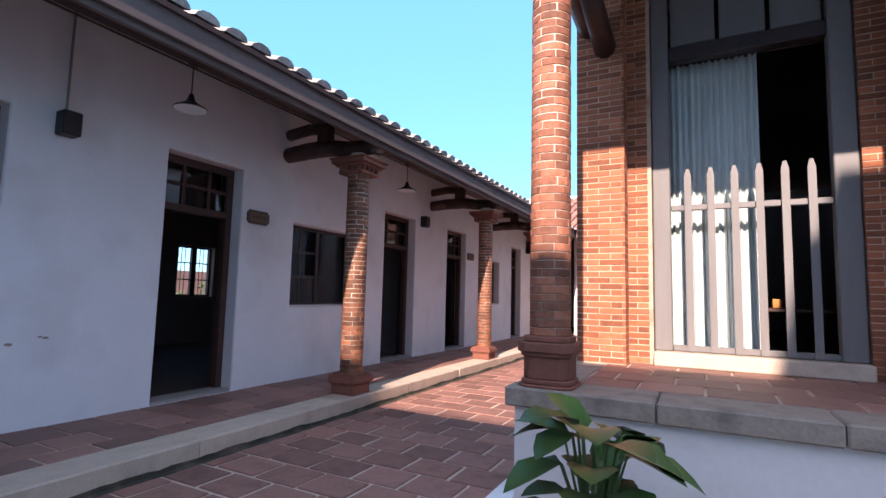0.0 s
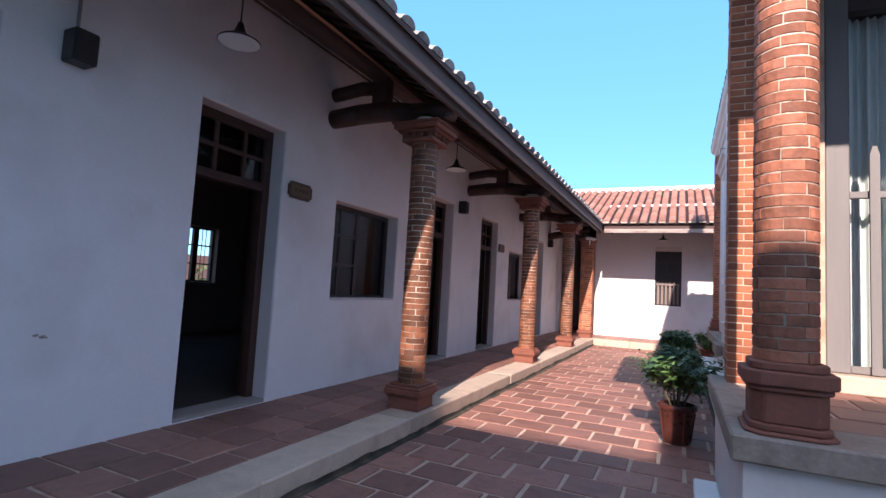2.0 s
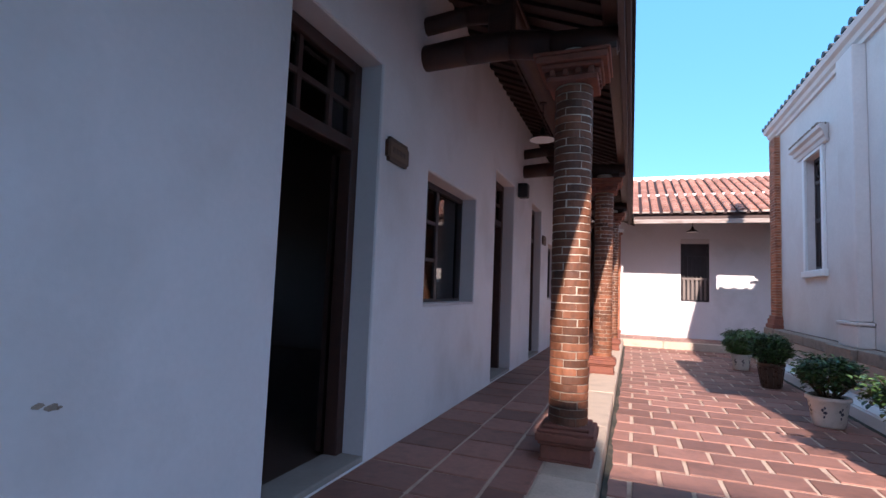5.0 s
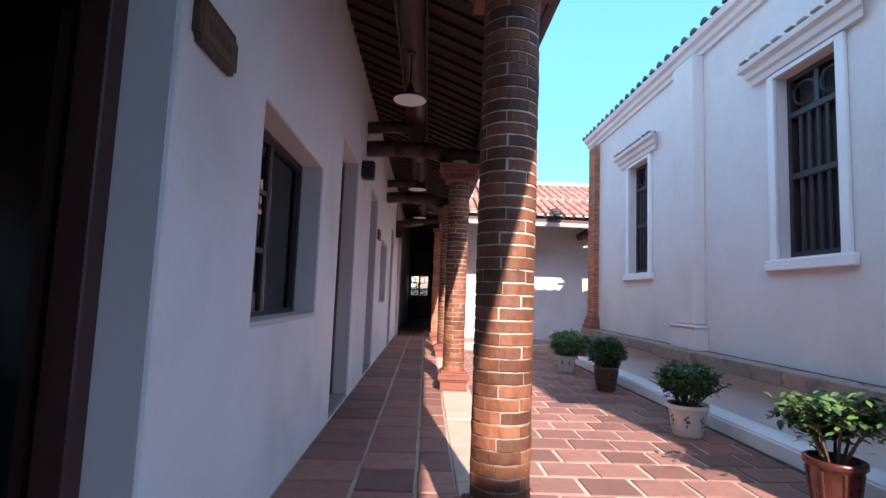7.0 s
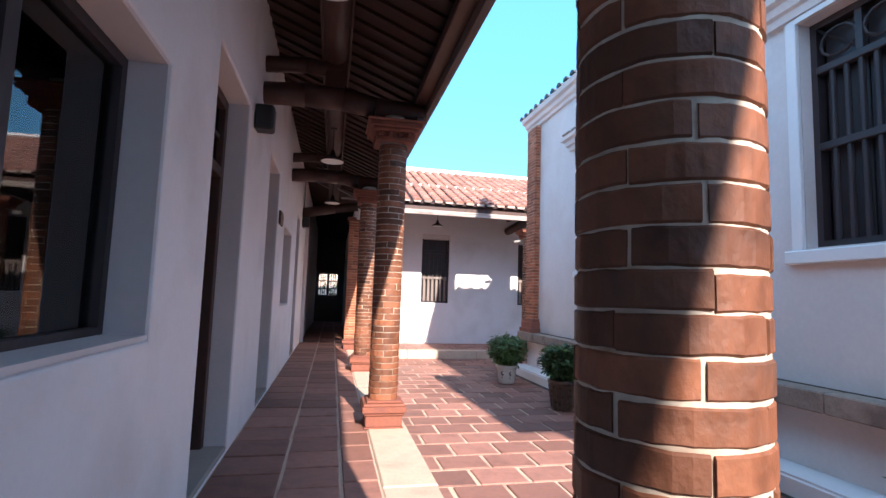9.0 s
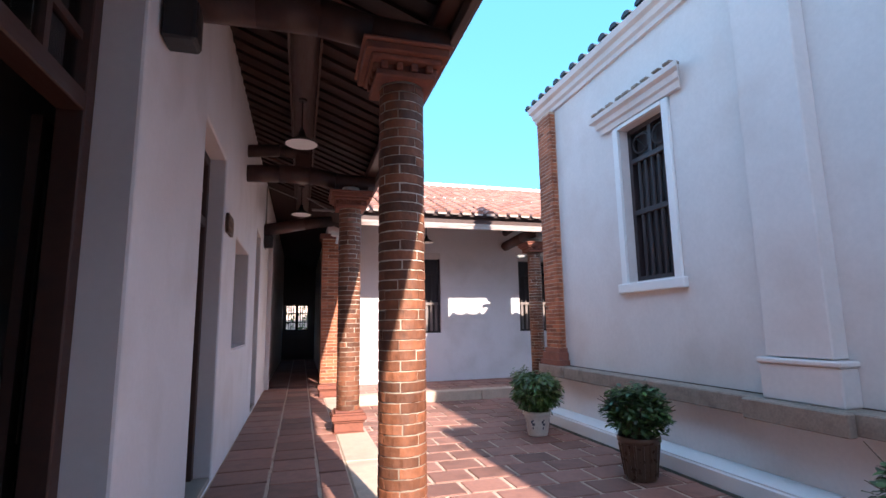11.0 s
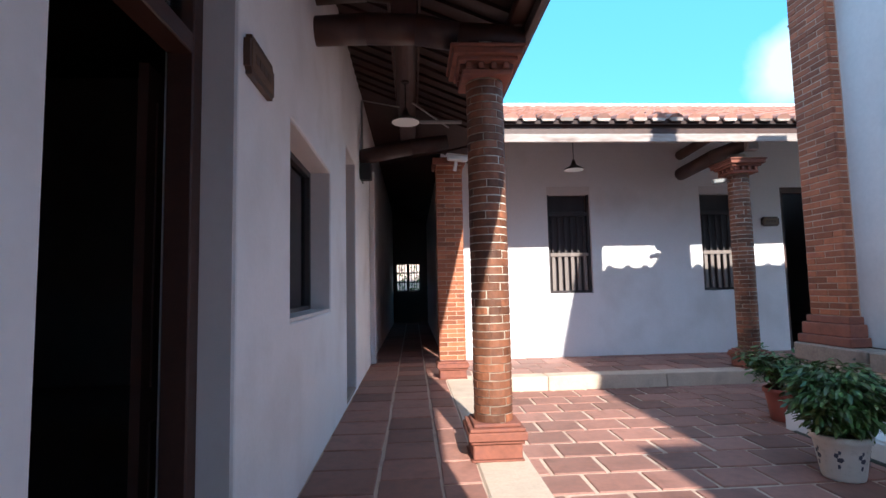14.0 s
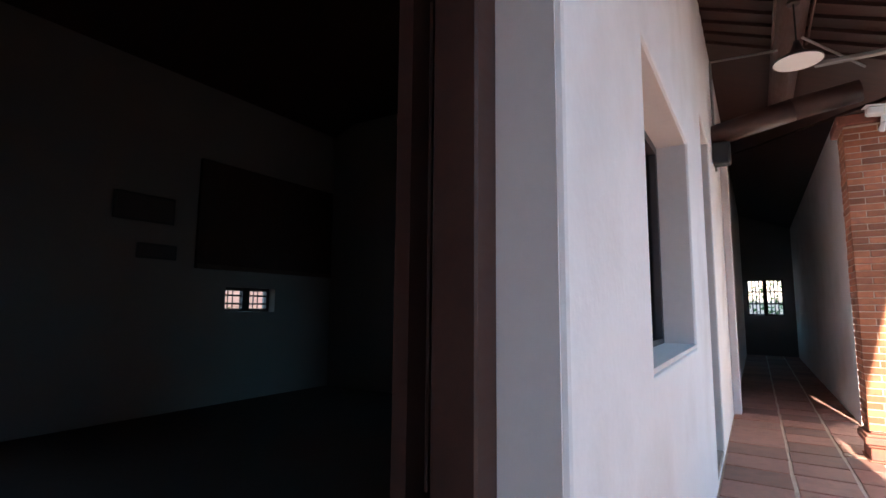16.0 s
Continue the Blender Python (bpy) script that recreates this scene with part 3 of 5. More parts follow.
# ---- roof tiles ----
def tile_rolls(name, start, step, count, down, length, pitch_len, r, material, label, lift=0.0, squash=0.72):
    """Rolls of overlapping half-round tiles running up a slope. start: the eave point of the first roll, step: to the next roll, down: unit vector up the slope."""
    verts, faces = [], []
    up = Vector(step).normalized().cross(Vector(down)).normalized()
    if up.z < 0:
        up = -up
    side = Vector(step).normalized()
    n = int(length / pitch_len)
    for i in range(count):
        o = Vector(start) + Vector(step) * i + side * random.uniform(-0.01, 0.01)
        for k in range(n):
            a = o + Vector(down) * (k * pitch_len + random.uniform(-0.006, 0.006))
            b = a + Vector(down) * (pitch_len * 1.06)
            base = len(verts)
            for p, rr, hh in ((a, r, 0.02), (b, r * 0.88, 0.0)):
                for j in range(7):
                    g = math.pi * j / 6
                    verts.append(p + side * (rr * math.cos(g)) + up * (rr * squash * math.sin(g) + hh + lift))
            for j in range(6):
                faces.append((base + j, base + j + 1, base + 8 + j, base + 7 + j))
            faces.append(tuple(base + j for j in range(7)))
    me = bpy.data.meshes.new(name)
    me.from_pydata(verts, [], faces)
    me.materials.append(material)
    ob = new(name, me)
    return tagged(ob, label, "roof tiles", kind="stuff")


up_side = Vector((-1, 0, SLOPE)).normalized()
tile_rolls("arcade_roof_tiles", (-3.715, -6.2, roof_z(-3.715) + 0.010), (0, 0.30, 0), 76, up_side, 5.1, 0.30, 0.125, M_ROOFGREY, "lichened half-round clay tiles on the arcade roof", squash=0.58)
up_end = Vector((0, 1, ES)).normalized()
tile_rolls("end_roof_tiles", (-3.6, 16.46, end_z(16.46) + 0.012), (0.27, 0, 0), 49, up_end, 5.35, 0.28, 0.105, M_ROOF, "weathered red half-round clay tiles on the cross range roof")
for k in range(1, 19):
    a = 16.5 + 0.27 * k * (YR - 16.5) / 5.0
    tile_rolls("valley_roof_tiles", (-3.6 - 0.27 * k, a, end_z(a) + 0.012), (-0.27, 0, 0), 1, up_end, (YR - a) * 1.07, 0.28, 0.105, M_ROOF, "weathered red half-round clay tiles at the roof valley")
tile_rolls("hall_rear_roof_tiles", (-0.5, 14.68, 4.07), (0.34, 0, 0), 20, Vector((0, -1, 0.4)).normalized(), 2.4, 0.3, 0.075, M_ROOFDARK, "dark half-round tiles on the rear hall roof")
bm = bmesh.new()
slab(bm, (0.64, 11.9, 5.72), (1.08, 11.9, 5.72), (1.08, 14.66, 4.60), (0.64, 14.66, 4.60), 0.5)
structure("hall_drop_ridge", bm, M_HALLWHITE, "plastered ridge band running down the rear hall roof", "trim")
structure("end_ridge", box(bmesh.new(), -8.7, 9.6, YR - 0.14, YR + 0.14, ZRE - 0.1, ZRE + 0.12, 0.04), M_WHITE, "low whitewashed ridge of the cross range", "trim")
bm = bmesh.new()
for i in range(49):
    xc = -3.6 + 0.27 * i
    lathe(bm, [(0.10, 0), (0.10, 0.03)], 10, 0, 0)
    for v in list(bm.verts)[-20:]:
        x, y, z = v.co
        v.co = (xc + x, 16.45 + z, end_z(16.46) + 0.02 + max(y, -0.03) * 0.8)
structure("end_tile_plugs", bm, mat("lime_tile_plugs", (0.38, 0.31, 0.27), 0.9, 0.5, 14, 5, 0.5, dirt=(0.18, 0.11, 0.09), rand=0.5, island=True), "patchy lime plugs in the eave tile ends", "trim")

# ---- hall cornice, piers, windows ----
bm = bmesh.new()
prof = [(XH, 5.00), (-0.645, 5.00), (-0.655, 5.06), (-0.70, 5.09), (-0.715, 5.16), (-0.775, 5.19), (-0.80, 5.27), (XH + 0.01, 5.30)]
rings = [[bm.verts.new((x, y, z)) for x, z in prof] for y in (5.0, 14.70)]
for i in range(len(prof) - 1):
    bm.faces.new((rings[0][i], rings[0][i + 1], rings[1][i + 1], rings[1][i]))
bm.faces.new(rings[0])
bm.faces.new(rings[1][::-1])
structure("hall_cornice", bm, M_HALLWHITE, "moulded cream cornice along the hall eave", "trim")
tile_rolls("hall_roof_tiles", (-0.80, 5.0, 5.285), (0, 0.27, 0), 37, Vector((1, 0, 0.1)).normalized(), 0.42, 0.2, 0.09, M_ROOFDARK, "dark half-round tiles along the hall eave")
bm = bmesh.new()
box(bm, -0.775, XH - 0.002, 9.66, 10.25, 1.04, 4.999, 0.01)
box(bm, -0.80, XH - 0.002, 9.60, 10.31, 0.674, 0.98, 0.01)
box(bm, -0.82, XH - 0.002, 9.58, 10.33, 0.982, 1.03, 0.012)
structure("hall_pilaster", bm, M_HALLWHITE, "white plaster pilaster with a moulded foot", "trim")
structure("hall_ledge_bulge", box(bmesh.new(), -0.93, -0.842, 9.50, 10.42, 0.49, 0.665, 0.01), M_LEDGE, "stone ledge stepping round the pilaster", "trim")


def hall_window(y0, y1, z0, z1, n):
    w = tagged(thing("window_%d" % n, "dark lattice window in a white moulded surround", "window"), kind="structure")
    bm = bmesh.new()
    f = 0.11
    box(bm, XH - 0.05, XH - 0.002, y0 - f, y0, z0 - 0.12, z1 + 0.05, 0.008)
    box(bm, XH - 0.05, XH - 0.002, y1, y1 + f, z0 - 0.12, z1 + 0.05, 0.008)
    box(bm, XH - 0.05, XH - 0.002, y0 + 0.001, y1 - 0.001, z1, z1 + 0.05)
    part("surround", bm, M_WHITE, w, "white plaster surround")
    part("sill", box(bmesh.new(), XH - 0.075, XH - 0.002, y0 - f - 0.06, y1 + f + 0.06, z0 - 0.14, z0 - 0.02, 0.01), M_WHITE, w, "white plaster sill")
    bm = bmesh.new()
    prof = [(0.0, 0.06), (0.06, 0.06), (0.075, 0.13), (0.11, 0.15), (0.125, 0.22), (0.18, 0.25), (0.19, 0.31), (0.0, 0.38)]
    e = 0.30
    rings = [[bm.verts.new((XH - 0.002 - d, y + s * d * 0.9, z1 + h)) for d, h in prof] for y, s in ((y0 - e, -1), (y1 + e, 1))]
    for i in range(len(prof) - 1):
        bm.faces.new((rings[0][i], rings[0][i + 1], rings[1][i + 1], rings[1][i]))
    bm.faces.new(rings[0])
    bm.faces.new(rings[1][::-1])
    part("hood", bm, M_HALLWHITE, w, "moulded cream hood over the window")
    for k in range(9):
        yy = y0 - 0.3 + (y1 - y0 + 0.6) * k / 8 + random.uniform(-0.03, 0.03)
        bm = bmesh.new()
        box(bm, XH - 0.20, XH - 0.05, yy - 0.06, yy + 0.06, z1 + 0.325 + random.uniform(-0.01, 0.01), z1 + 0.36, 0.008)
        part("hood_tile", bm, M_LEDGE, w)
    d = XH + 0.12
    bm = bmesh.new()
    for a, b, c, e2 in ((y0, y0 + 0.06, z0, z1), (y1 - 0.06, y1, z0, z1), (y0 + 0.06, y1 - 0.06, z0, z0 + 0.07), (y0 + 0.06, y1 - 0.06, z1 - 0.06, z1)):
        box(bm, d, d + 0.09, a, b, c, e2)
    part("window_frame", bm, M_WINWOOD, w)
    for zz, hgt in ((z0 + 0.88, 0.07), (z1 - 0.50, 0.07)):
        part("rail", box(bmesh.new(), d - 0.02, d + 0.06, y0 + 0.06, y1 - 0.06, zz, zz + hgt, 0.008), M_WINWOOD, w)
    for k in range(5):
        yy = y0 + 0.06 + (y1 - y0 - 0.12) * (k + 1) / 6
        bm = bmesh.new()
        rod(bm, (d + 0.02, yy, z0 + 0.07), (d + 0.02, yy, z1 - 0.5), 0.026, n=8)
        part("bar", bm, M_WINWOOD, w)
    # carved panel: interlaced curls and a leaf band
    bm = bmesh.new()
    yc, zc = (y0 + y1) / 2, z1 - 0.245
    for s in (-1, 1):
        for k in range(12):
            g0, g1 = k / 12 * 2 * math.pi, (k + 1) / 12 * 2 * math.pi
            rod(bm, (d + 0.02, yc + s * 0.19 + 0.16 * math.cos(g0), zc + 0.13 * math.sin(g0)), (d + 0.02, yc + s * 0.19 + 0.16 * math.cos(g1), zc + 0.13 * math.sin(g1)), 0.014, n=5)
        rod(bm, (d + 0.02, yc, zc - s * 0.17), (d + 0.02, yc + s * 0.36, zc + 0.17), 0.014, n=5)
        rod(bm, (d + 0.02, yc, zc + s * 0.17), (d + 0.02, yc - s * 0.36, zc + 0.17), 0.014, n=5)
    box(bm, d, d + 0.04, yc - 0.03, yc + 0.03, zc - 0.18, zc + 0.18)
    part("carved_panel", bm, M_WINWOOD, w, "carved openwork panel")
    for k in range(2):
        a = y0 + 0.06 + (y1 - y0 - 0.12) * k / 2
        part("shutter", box(bmesh.new(), d + 0.10, d + 0.13, a + 0.006, a + (y1 - y0 - 0.12) / 2 - 0.006, z0 + 0.06, z1 - 0.06, 0.004), M_WINWOOD, w)


hall_window(*HWIN[0], 1)
hall_window(*HWIN[1], 2)

# porch front
structure("porch_threshold", box(bmesh.new(), -0.372, 1.372, 5.28, 5.62, PLAT, 0.82, 0.01), M_STONE, "pale stone threshold of the hall door", "trim")
d = tagged(thing("door_hall", "tall grey wooden doorway with a picket half gate", "door"), kind="structure")
for a, b in ((-0.37, -0.20), (1.18, 1.37)):
    part("door_post", box(bmesh.new(), a, b, 5.44, 5.60, 0.822, 4.75, 0.01), M_GREYWOOD, d)
part("lintel", box(bmesh.new(), -0.20, 1.18, 5.46, 5.60, 3.90, 4.05, 0.01), M_WINWOOD, d)
for a, b in ((-0.18, 0.25), (0.29, 0.70), (0.74, 1.16)):
    part("transom_panel", box(bmesh.new(), a, b, 5.52, 5.56, 4.08, 4.70, 0.01), M_GREYWOOD, d)
part("transom_head", box(bmesh.new(), -0.20, 1.18, 5.47, 5.60, 4.70, 4.76), M_WINWOOD, d)
g = thing("picket_gate", "grey painted wooden picket gate across the hall door", "gate")
part("bottom_rail", box(bmesh.new(), -0.195, 1.175, 5.475, 5.535, 0.825, 0.885, 0.006), M_GREYWOOD, g)
part("top_rail", box(bmesh.new(), -0.195, 1.175, 5.485, 5.535, 2.27, 2.33, 0.006), M_GREYWOOD, g)
for k in range(6):
    x = -0.035 + 0.21 * k
    bm = bmesh.new()
    box(bm, x - 0.033, x + 0.033, 5.445, 5.475, 0.83, 2.62)
    vs = [v for v in bm.verts if v.co.z > 2.6]
    top = [bm.verts.new((x + s, v, 2.70)) for v in (5.447, 5.473) for s in (-0.014, 0.014)]
    bmesh.ops.convex_hull(bm, input=vs + top)
    part("picket", bm, M_GREYWOOD, g)
c = thing("door_curtain", "pale blue gathered curtain behind the gate", "curtain")
bm = bmesh.new()
N = 120
rows = []
for z in (0.84, 1.4, 2.0, 2.6, 3.2, 3.97):
    rows.append([bm.verts.new((-0.22 + 0.86 * i / N + 0.004 * math.sin(i * 1.3), 5.80 + 0.028 * math.sin(i * 0.72 + 0.4 * math.sin(i * 0.11) + z * 0.12) + 0.012 * math.sin(i * 0.31), z)) for i in range(N + 1)])
for a, b in zip(rows, rows[1:]):
    for i in range(N):
        bm.faces.new((a[i], a[i + 1], b[i + 1], b[i]))
part("cloth", bm, M_CURTAIN, c, smooth=True)
bm = bmesh.new()
rod(bm, (-0.36, 5.80, 3.98), (1.3, 5.80, 3.98), 0.014, n=8)
part("curtain_rod", bm, M_WINWOOD, c)
t = thing("side_table", "plain dark wooden table inside the hall", "table")
part("tabletop", box(bmesh.new(), 0.45, 1.6, 6.3, 7.0, 1.24, 1.28, 0.006), M_WOOD, t)
for a in (0.5, 1.5):
    for b in (6.35, 6.9):
        part("leg", box(bmesh.new(), a, a + 0.06, b, b + 0.06, PLAT, 1.24), M_WOOD, t)
tagged(part("small_box", box(bmesh.new(), 0.77, 0.86, 6.45, 6.55, 1.281, 1.38, 0.006), mat("orange_card", (0.5, 0.2, 0.05), 0.7, 0.1)), "small orange box on the hall table", "box")
t = thing("porch_beam", "dark brown bracket beam between porch column and hall", "beam")
bm = bmesh.new()
rod(bm, (-0.95, 3.2, 4.42), (-0.95, 5.2, 4.30), 0.13, 0.14, 12)
rod(bm, (-0.80, 5.2, 4.02), (-0.80, 4.2, 4.2), 0.12, 0.10, 10)
part("log", bm, M_WOOD, t, smooth=True)
structure("porch_purlin", box(bmesh.new(), -1.4, 6, 3.35, 3.55, 4.52, 4.72, 0.01), M_WOOD, "dark purlin over the porch columns", "beam")


# ---- doors and windows of the arcade ----
def arcade_door(y0, y1, n, swing):
    d = tagged(thing("door_%d" % n, "open dark brown wooden double door with a glazed transom", "door"), kind="structure")
    deep = 0.15 if n == 4 else 0.185
    xa, xb = XW - deep - 0.11, XW - deep
    part("door_post", box(bmesh.new(), xa, xb, y0 + 0.007, y0 + 0.10, 0.0, DTOP - 0.007, 0.006), M_WOOD, d)
    part("door_post", box(bmesh.new(), xa, xb, y1 - 0.10, y1 - 0.007, 0.0, DTOP - 0.007, 0.006), M_WOOD, d)
    part("door_head", box(bmesh.new(), xa, xb, y0 + 0.10, y1 - 0.10, DTOP - 0.10, DTOP - 0.007, 0.006), M_WOOD, d)
    part("transom_bar", box(bmesh.new(), xa, xb, y0 + 0.10, y1 - 0.10, 2.30, 2.39, 0.006), M_WOOD, d)
    for k in (1, 2):
        y = y0 + (y1 - y0) * k / 3
        part("muntin", box(bmesh.new(), xa + 0.03, xb - 0.03, y - 0.02, y + 0.02, 2.39, DTOP - 0.10), M_WOOD, d)
    part("muntin", box(bmesh.new(), xa + 0.034, xb - 0.034, y0 + 0.10, y1 - 0.10, 2.63, 2.67), M_WOOD, d)
    p = part("pane", box(bmesh.new(), xa + 0.055, xa + 0.059, y0 + 0.10, y1 - 0.10, 2.39, DTOP - 0.10), M_GLASS, d, "transom glass")
    p.visible_shadow = False
    part("threshold", box(bmesh.new(), XB + 0.02, XW - 0.01, y0 + 0.007, y1 - 0.007, -0.05, 0.035, 0.008), M_CONC, d, "grey stone threshold")
    w = (y1 - y0 - 0.20) / 2
    for hinge, s in ((y0 + 0.10, 1), (y1 - 0.10, -1)):
        bm = bmesh.new()
        box(bm, -w, 0, 0, s * 0.04, 0.02, 2.295)
        for z0, z1 in ((0.15, 0.75), (0.9, 2.15)):
            box(bm, -w + 0.09, -0.09, s * -0.008, s * 0.0, z0, z1)
        leaf = part("leaf", bm, M_WOOD, d)
        leaf.matrix_basis = pose(XB - 0.05, hinge - s * 0.075, 0.0, 0, 0, s * swing)
        bm = bmesh.new()
        rod(bm, (-w + 0.06, 0.0, 1.05), (-w + 0.06, -s * 0.05, 1.05), 0.012, n=6)
        part("door_handle", bm, M_METAL, leaf)
    bpy.context.view_layer.update()
    return d


for n, (a, b) in enumerate(DOORS):
    arcade_door(a, b, n + 1, 84)


def arcade_window(y0, y1, n):
    w = tagged(thing("window_%d" % n, "dark brown wooden window with one glazed sash", "window"), kind="structure")
    xa, xb = XW - 0.265, XW - 0.185
    bm = bmesh.new()
    for a, b, c, e in ((y0 + 0.007, y0 + 0.06, WLOW + 0.007, WTOP - 0.007), (y1 - 0.06, y1 - 0.007, WLOW + 0.007, WTOP - 0.007), (y0 + 0.06, y1 - 0.06, WLOW + 0.007, WLOW + 0.06), (y0 + 0.06, y1 - 0.06, WTOP - 0.06, WTOP - 0.007)):
        box(bm, xa, xb, a, b, c, e)
    part("window_frame", bm, M_WINWOOD, w)
    m = (y0 + y1) / 2
    sash = part("sash", box(bmesh.new(), xa + 0.02, xb - 0.02, m - 0.035, m + 0.035, WLOW + 0.06, WTOP - 0.06), M_WINWOOD, w)
    for z in (WLOW + 0.46, WLOW + 0.86):
        part("glazing_bar", box(bmesh.new(), xa + 0.025, xb - 0.025, y0 + 0.06, m - 0.035, z, z + 0.035), M_WINWOOD, sash)
    yy = y0 + 0.06 + 0.32
    part("glazing_bar", box(bmesh.new(), xa + 0.027, xb - 0.027, yy, yy + 0.03, WLOW + 0.06, WTOP - 0.06), M_WINWOOD, sash)
    for a, b in ((y0 + 0.06, m - 0.035), (m + 0.035, y1 - 0.06)):
        p = part("pane", box(bmesh.new(), xa + 0.038, xa + 0.042, a, b, WLOW + 0.06, WTOP - 0.06), M_GLASS, w)
        p.visible_shadow = False
    part("sill", box(bmesh.new(), xb, XW - 0.004, y0 + 0.008, y1 - 0.008, WLOW + 0.007, WLOW + 0.028), M_REVEAL, w, "grey plaster sill")


arcade_window(*WINDOWS[0], 3)
arcade_window(*WINDOWS[1], 4)


def end_window(x0, x1, z0, z1, n):
    w = tagged(thing("window_%d" % n, "narrow barred window with a low rail in the end wall", "window"), kind="structure")
    bm = bmesh.new()
    y0, y1 = YE + 0.06, YE + 0.14
    for a, b, c, e in ((x0 + 0.004, x0 + 0.05, z0 + 0.004, z1 - 0.15), (x1 - 0.05, x1 - 0.004, z0 + 0.004, z1 - 0.15), (x0 + 0.05, x1 - 0.05, z0 + 0.004, z0 + 0.05)):
        box(bm, a, b, y0, y1, c, e)
    part("window_frame", bm, M_WINWOOD, w)
    part("lintel", box(bmesh.new(), x0 + 0.004, x1 - 0.004, y0 - 0.055, y1, z1 - 0.15, z1 - 0.004), M_REVEAL, w, "grey plaster lintel")
    part("rail", box(bmesh.new(), x0 + 0.05, x1 - 0.05, y0 - 0.01, y1 - 0.03, z0 + 0.68, z0 + 0.75, 0.006), M_BARS, w)
    part("rail", box(bmesh.new(), x0 + 0.05, x1 - 0.05, y0, y1 - 0.02, z0 + 1.44, z0 + 1.52, 0.006), M_WINWOOD, w)
    for k in range(6):
        x = x0 + 0.05 + (x1 - x0 - 0.10) * (k + 0.5) / 6
        part("bar", box(bmesh.new(), x - 0.032, x + 0.032, y0 + 0.01, y0 + 0.045, z0 + 0.05, z0 + 0.68, 0.004), M_BARS, w)
        part("bar", box(bmesh.new(), x - 0.022, x + 0.022, y0 + 0.02, y0 + 0.045, z0 + 0.75, z0 + 1.44, 0.004), M_WINWOOD, w)
    part("shutter", box(bmesh.new(), x0 + 0.05, x1 - 0.05, y1 + 0.02, y1 + 0.05, z0 + 0.05, z1 - 0.16), M_WINWOOD, w)
    bm = bmesh.new()
    box(bm, x0 - 0.0, x0 + 0.004, YE - 0.003, YE + 0.06, z0, z1)
    box(bm, x1 - 0.004, x1 + 0.0, YE - 0.003, YE + 0.06, z0, z1)
    part("reveal", bm, M_REVEAL, w)


end_window(*EWIN[0], 5)
end_window(*EWIN[1], 6)
d = tagged(thing("door_end", "open dark doorway with a wooden frame in the end wall", "door"), kind="structure")
for a, b in ((EDOOR[0] + 0.006, EDOOR[0] + 0.10), (EDOOR[1] - 0.10, EDOOR[1] - 0.006)):
    part("door_post", box(bmesh.new(), a, b, YE + 0.08, YE + 0.2, 0, EDOOR[3] - 0.006), M_WOOD, d)
part("door_head", box(bmesh.new(), EDOOR[0] + 0.1, EDOOR[1] - 0.1, YE + 0.08, YE + 0.2, EDOOR[3] - 0.12, EDOOR[3] - 0.006), M_WOOD, d)


def back_window(y0, y1, z0, z1, n):
    w = tagged(thing("window_%d" % n, "small bright window with wooden glazing bars at the back", "window"), kind="structure")
    bm = bmesh.new()
    x0, x1 = XBACK - 0.2, XBACK - 0.14
    for a, b, c, e in ((y0 + 0.002, y0 + 0.05, z0, z1), (y1 - 0.05, y1 - 0.002, z0, z1), (y0 + 0.05, y1 - 0.05, z0 + 0.002, z0 + 0.05), (y0 + 0.05, y1 - 0.05, z1 - 0.05, z1 - 0.002)):
        box(bm, x0, x1, a, b, c, e)
    part("window_frame", bm, M_WINWOOD, w)
    m = (y0 + y1) / 2
    part("mullion", box(bmesh.new(), x0, x1 + 0.02, m - 0.06, m + 0.06, z0 + 0.05, z1 - 0.05), M_WINWOOD, w)
    for k in range(1, 4):
        for a, b in ((y0 + 0.05, m - 0.06), (m + 0.06, y1 - 0.05)):
            if k < 3:
                z = z0 + (z1 - z0) * k / 3
                part("glazing_bar", box(bmesh.new(), x0 + 0.01, x1 - 0.01, a, b, z - 0.014, z + 0.014), M_WINWOOD, w)
            y = a + (b - a) * k / 4
            bm = bmesh.new()
            rod(bm, (x0 - 0.05, y, z0), (x0 - 0.05, y, z1), 0.009, n=6)
            part("bar", bm, M_WINWOOD, w)


for n, wnd in enumerate(BACKWIN):
    back_window(*wnd, 7 + n)
w = tagged(thing("window_12", "bright window with glazing bars at the end of the passage", "window"), kind="structure")
bm = bmesh.new()
for a, b, c, e in ((-5.408, -5.36, 1.18, 2.28), (-4.51, -4.462, 1.18, 2.28), (-5.36, -4.51, 1.182, 1.23), (-5.36, -4.51, 2.23, 2.278)):
    box(bm, a, b, 28.98, 29.05, c, e)
part("window_frame", bm, M_WINWOOD, w)
part("mullion", box(bmesh.new(), -4.99, -4.88, 28.96, 29.05, 1.23, 2.23), M_WINWOOD, w)
for z in (1.54, 1.90):
    for a, b in ((-5.36, -4.99), (-4.88, -4.51)):
        part("glazing_bar", box(bmesh.new(), a, b, 28.99, 29.03, z - 0.024, z + 0.024), M_WINWOOD, w)
for k in range(1, 4):
    for a, b in ((-5.36, -4.99), (-4.88, -4.51)):
        x = a + (b - a) * k / 4
        bm = bmesh.new()
        rod(bm, (x, 29.08, 1.2), (x, 29.08, 2.26), 0.017, n=6)
        part("bar", bm, M_WINWOOD, w)
part("sill", box(bmesh.new(), -5.6, -4.3, 28.86, 28.896, 0.86, 0.91), M_ROOMDIM, w)
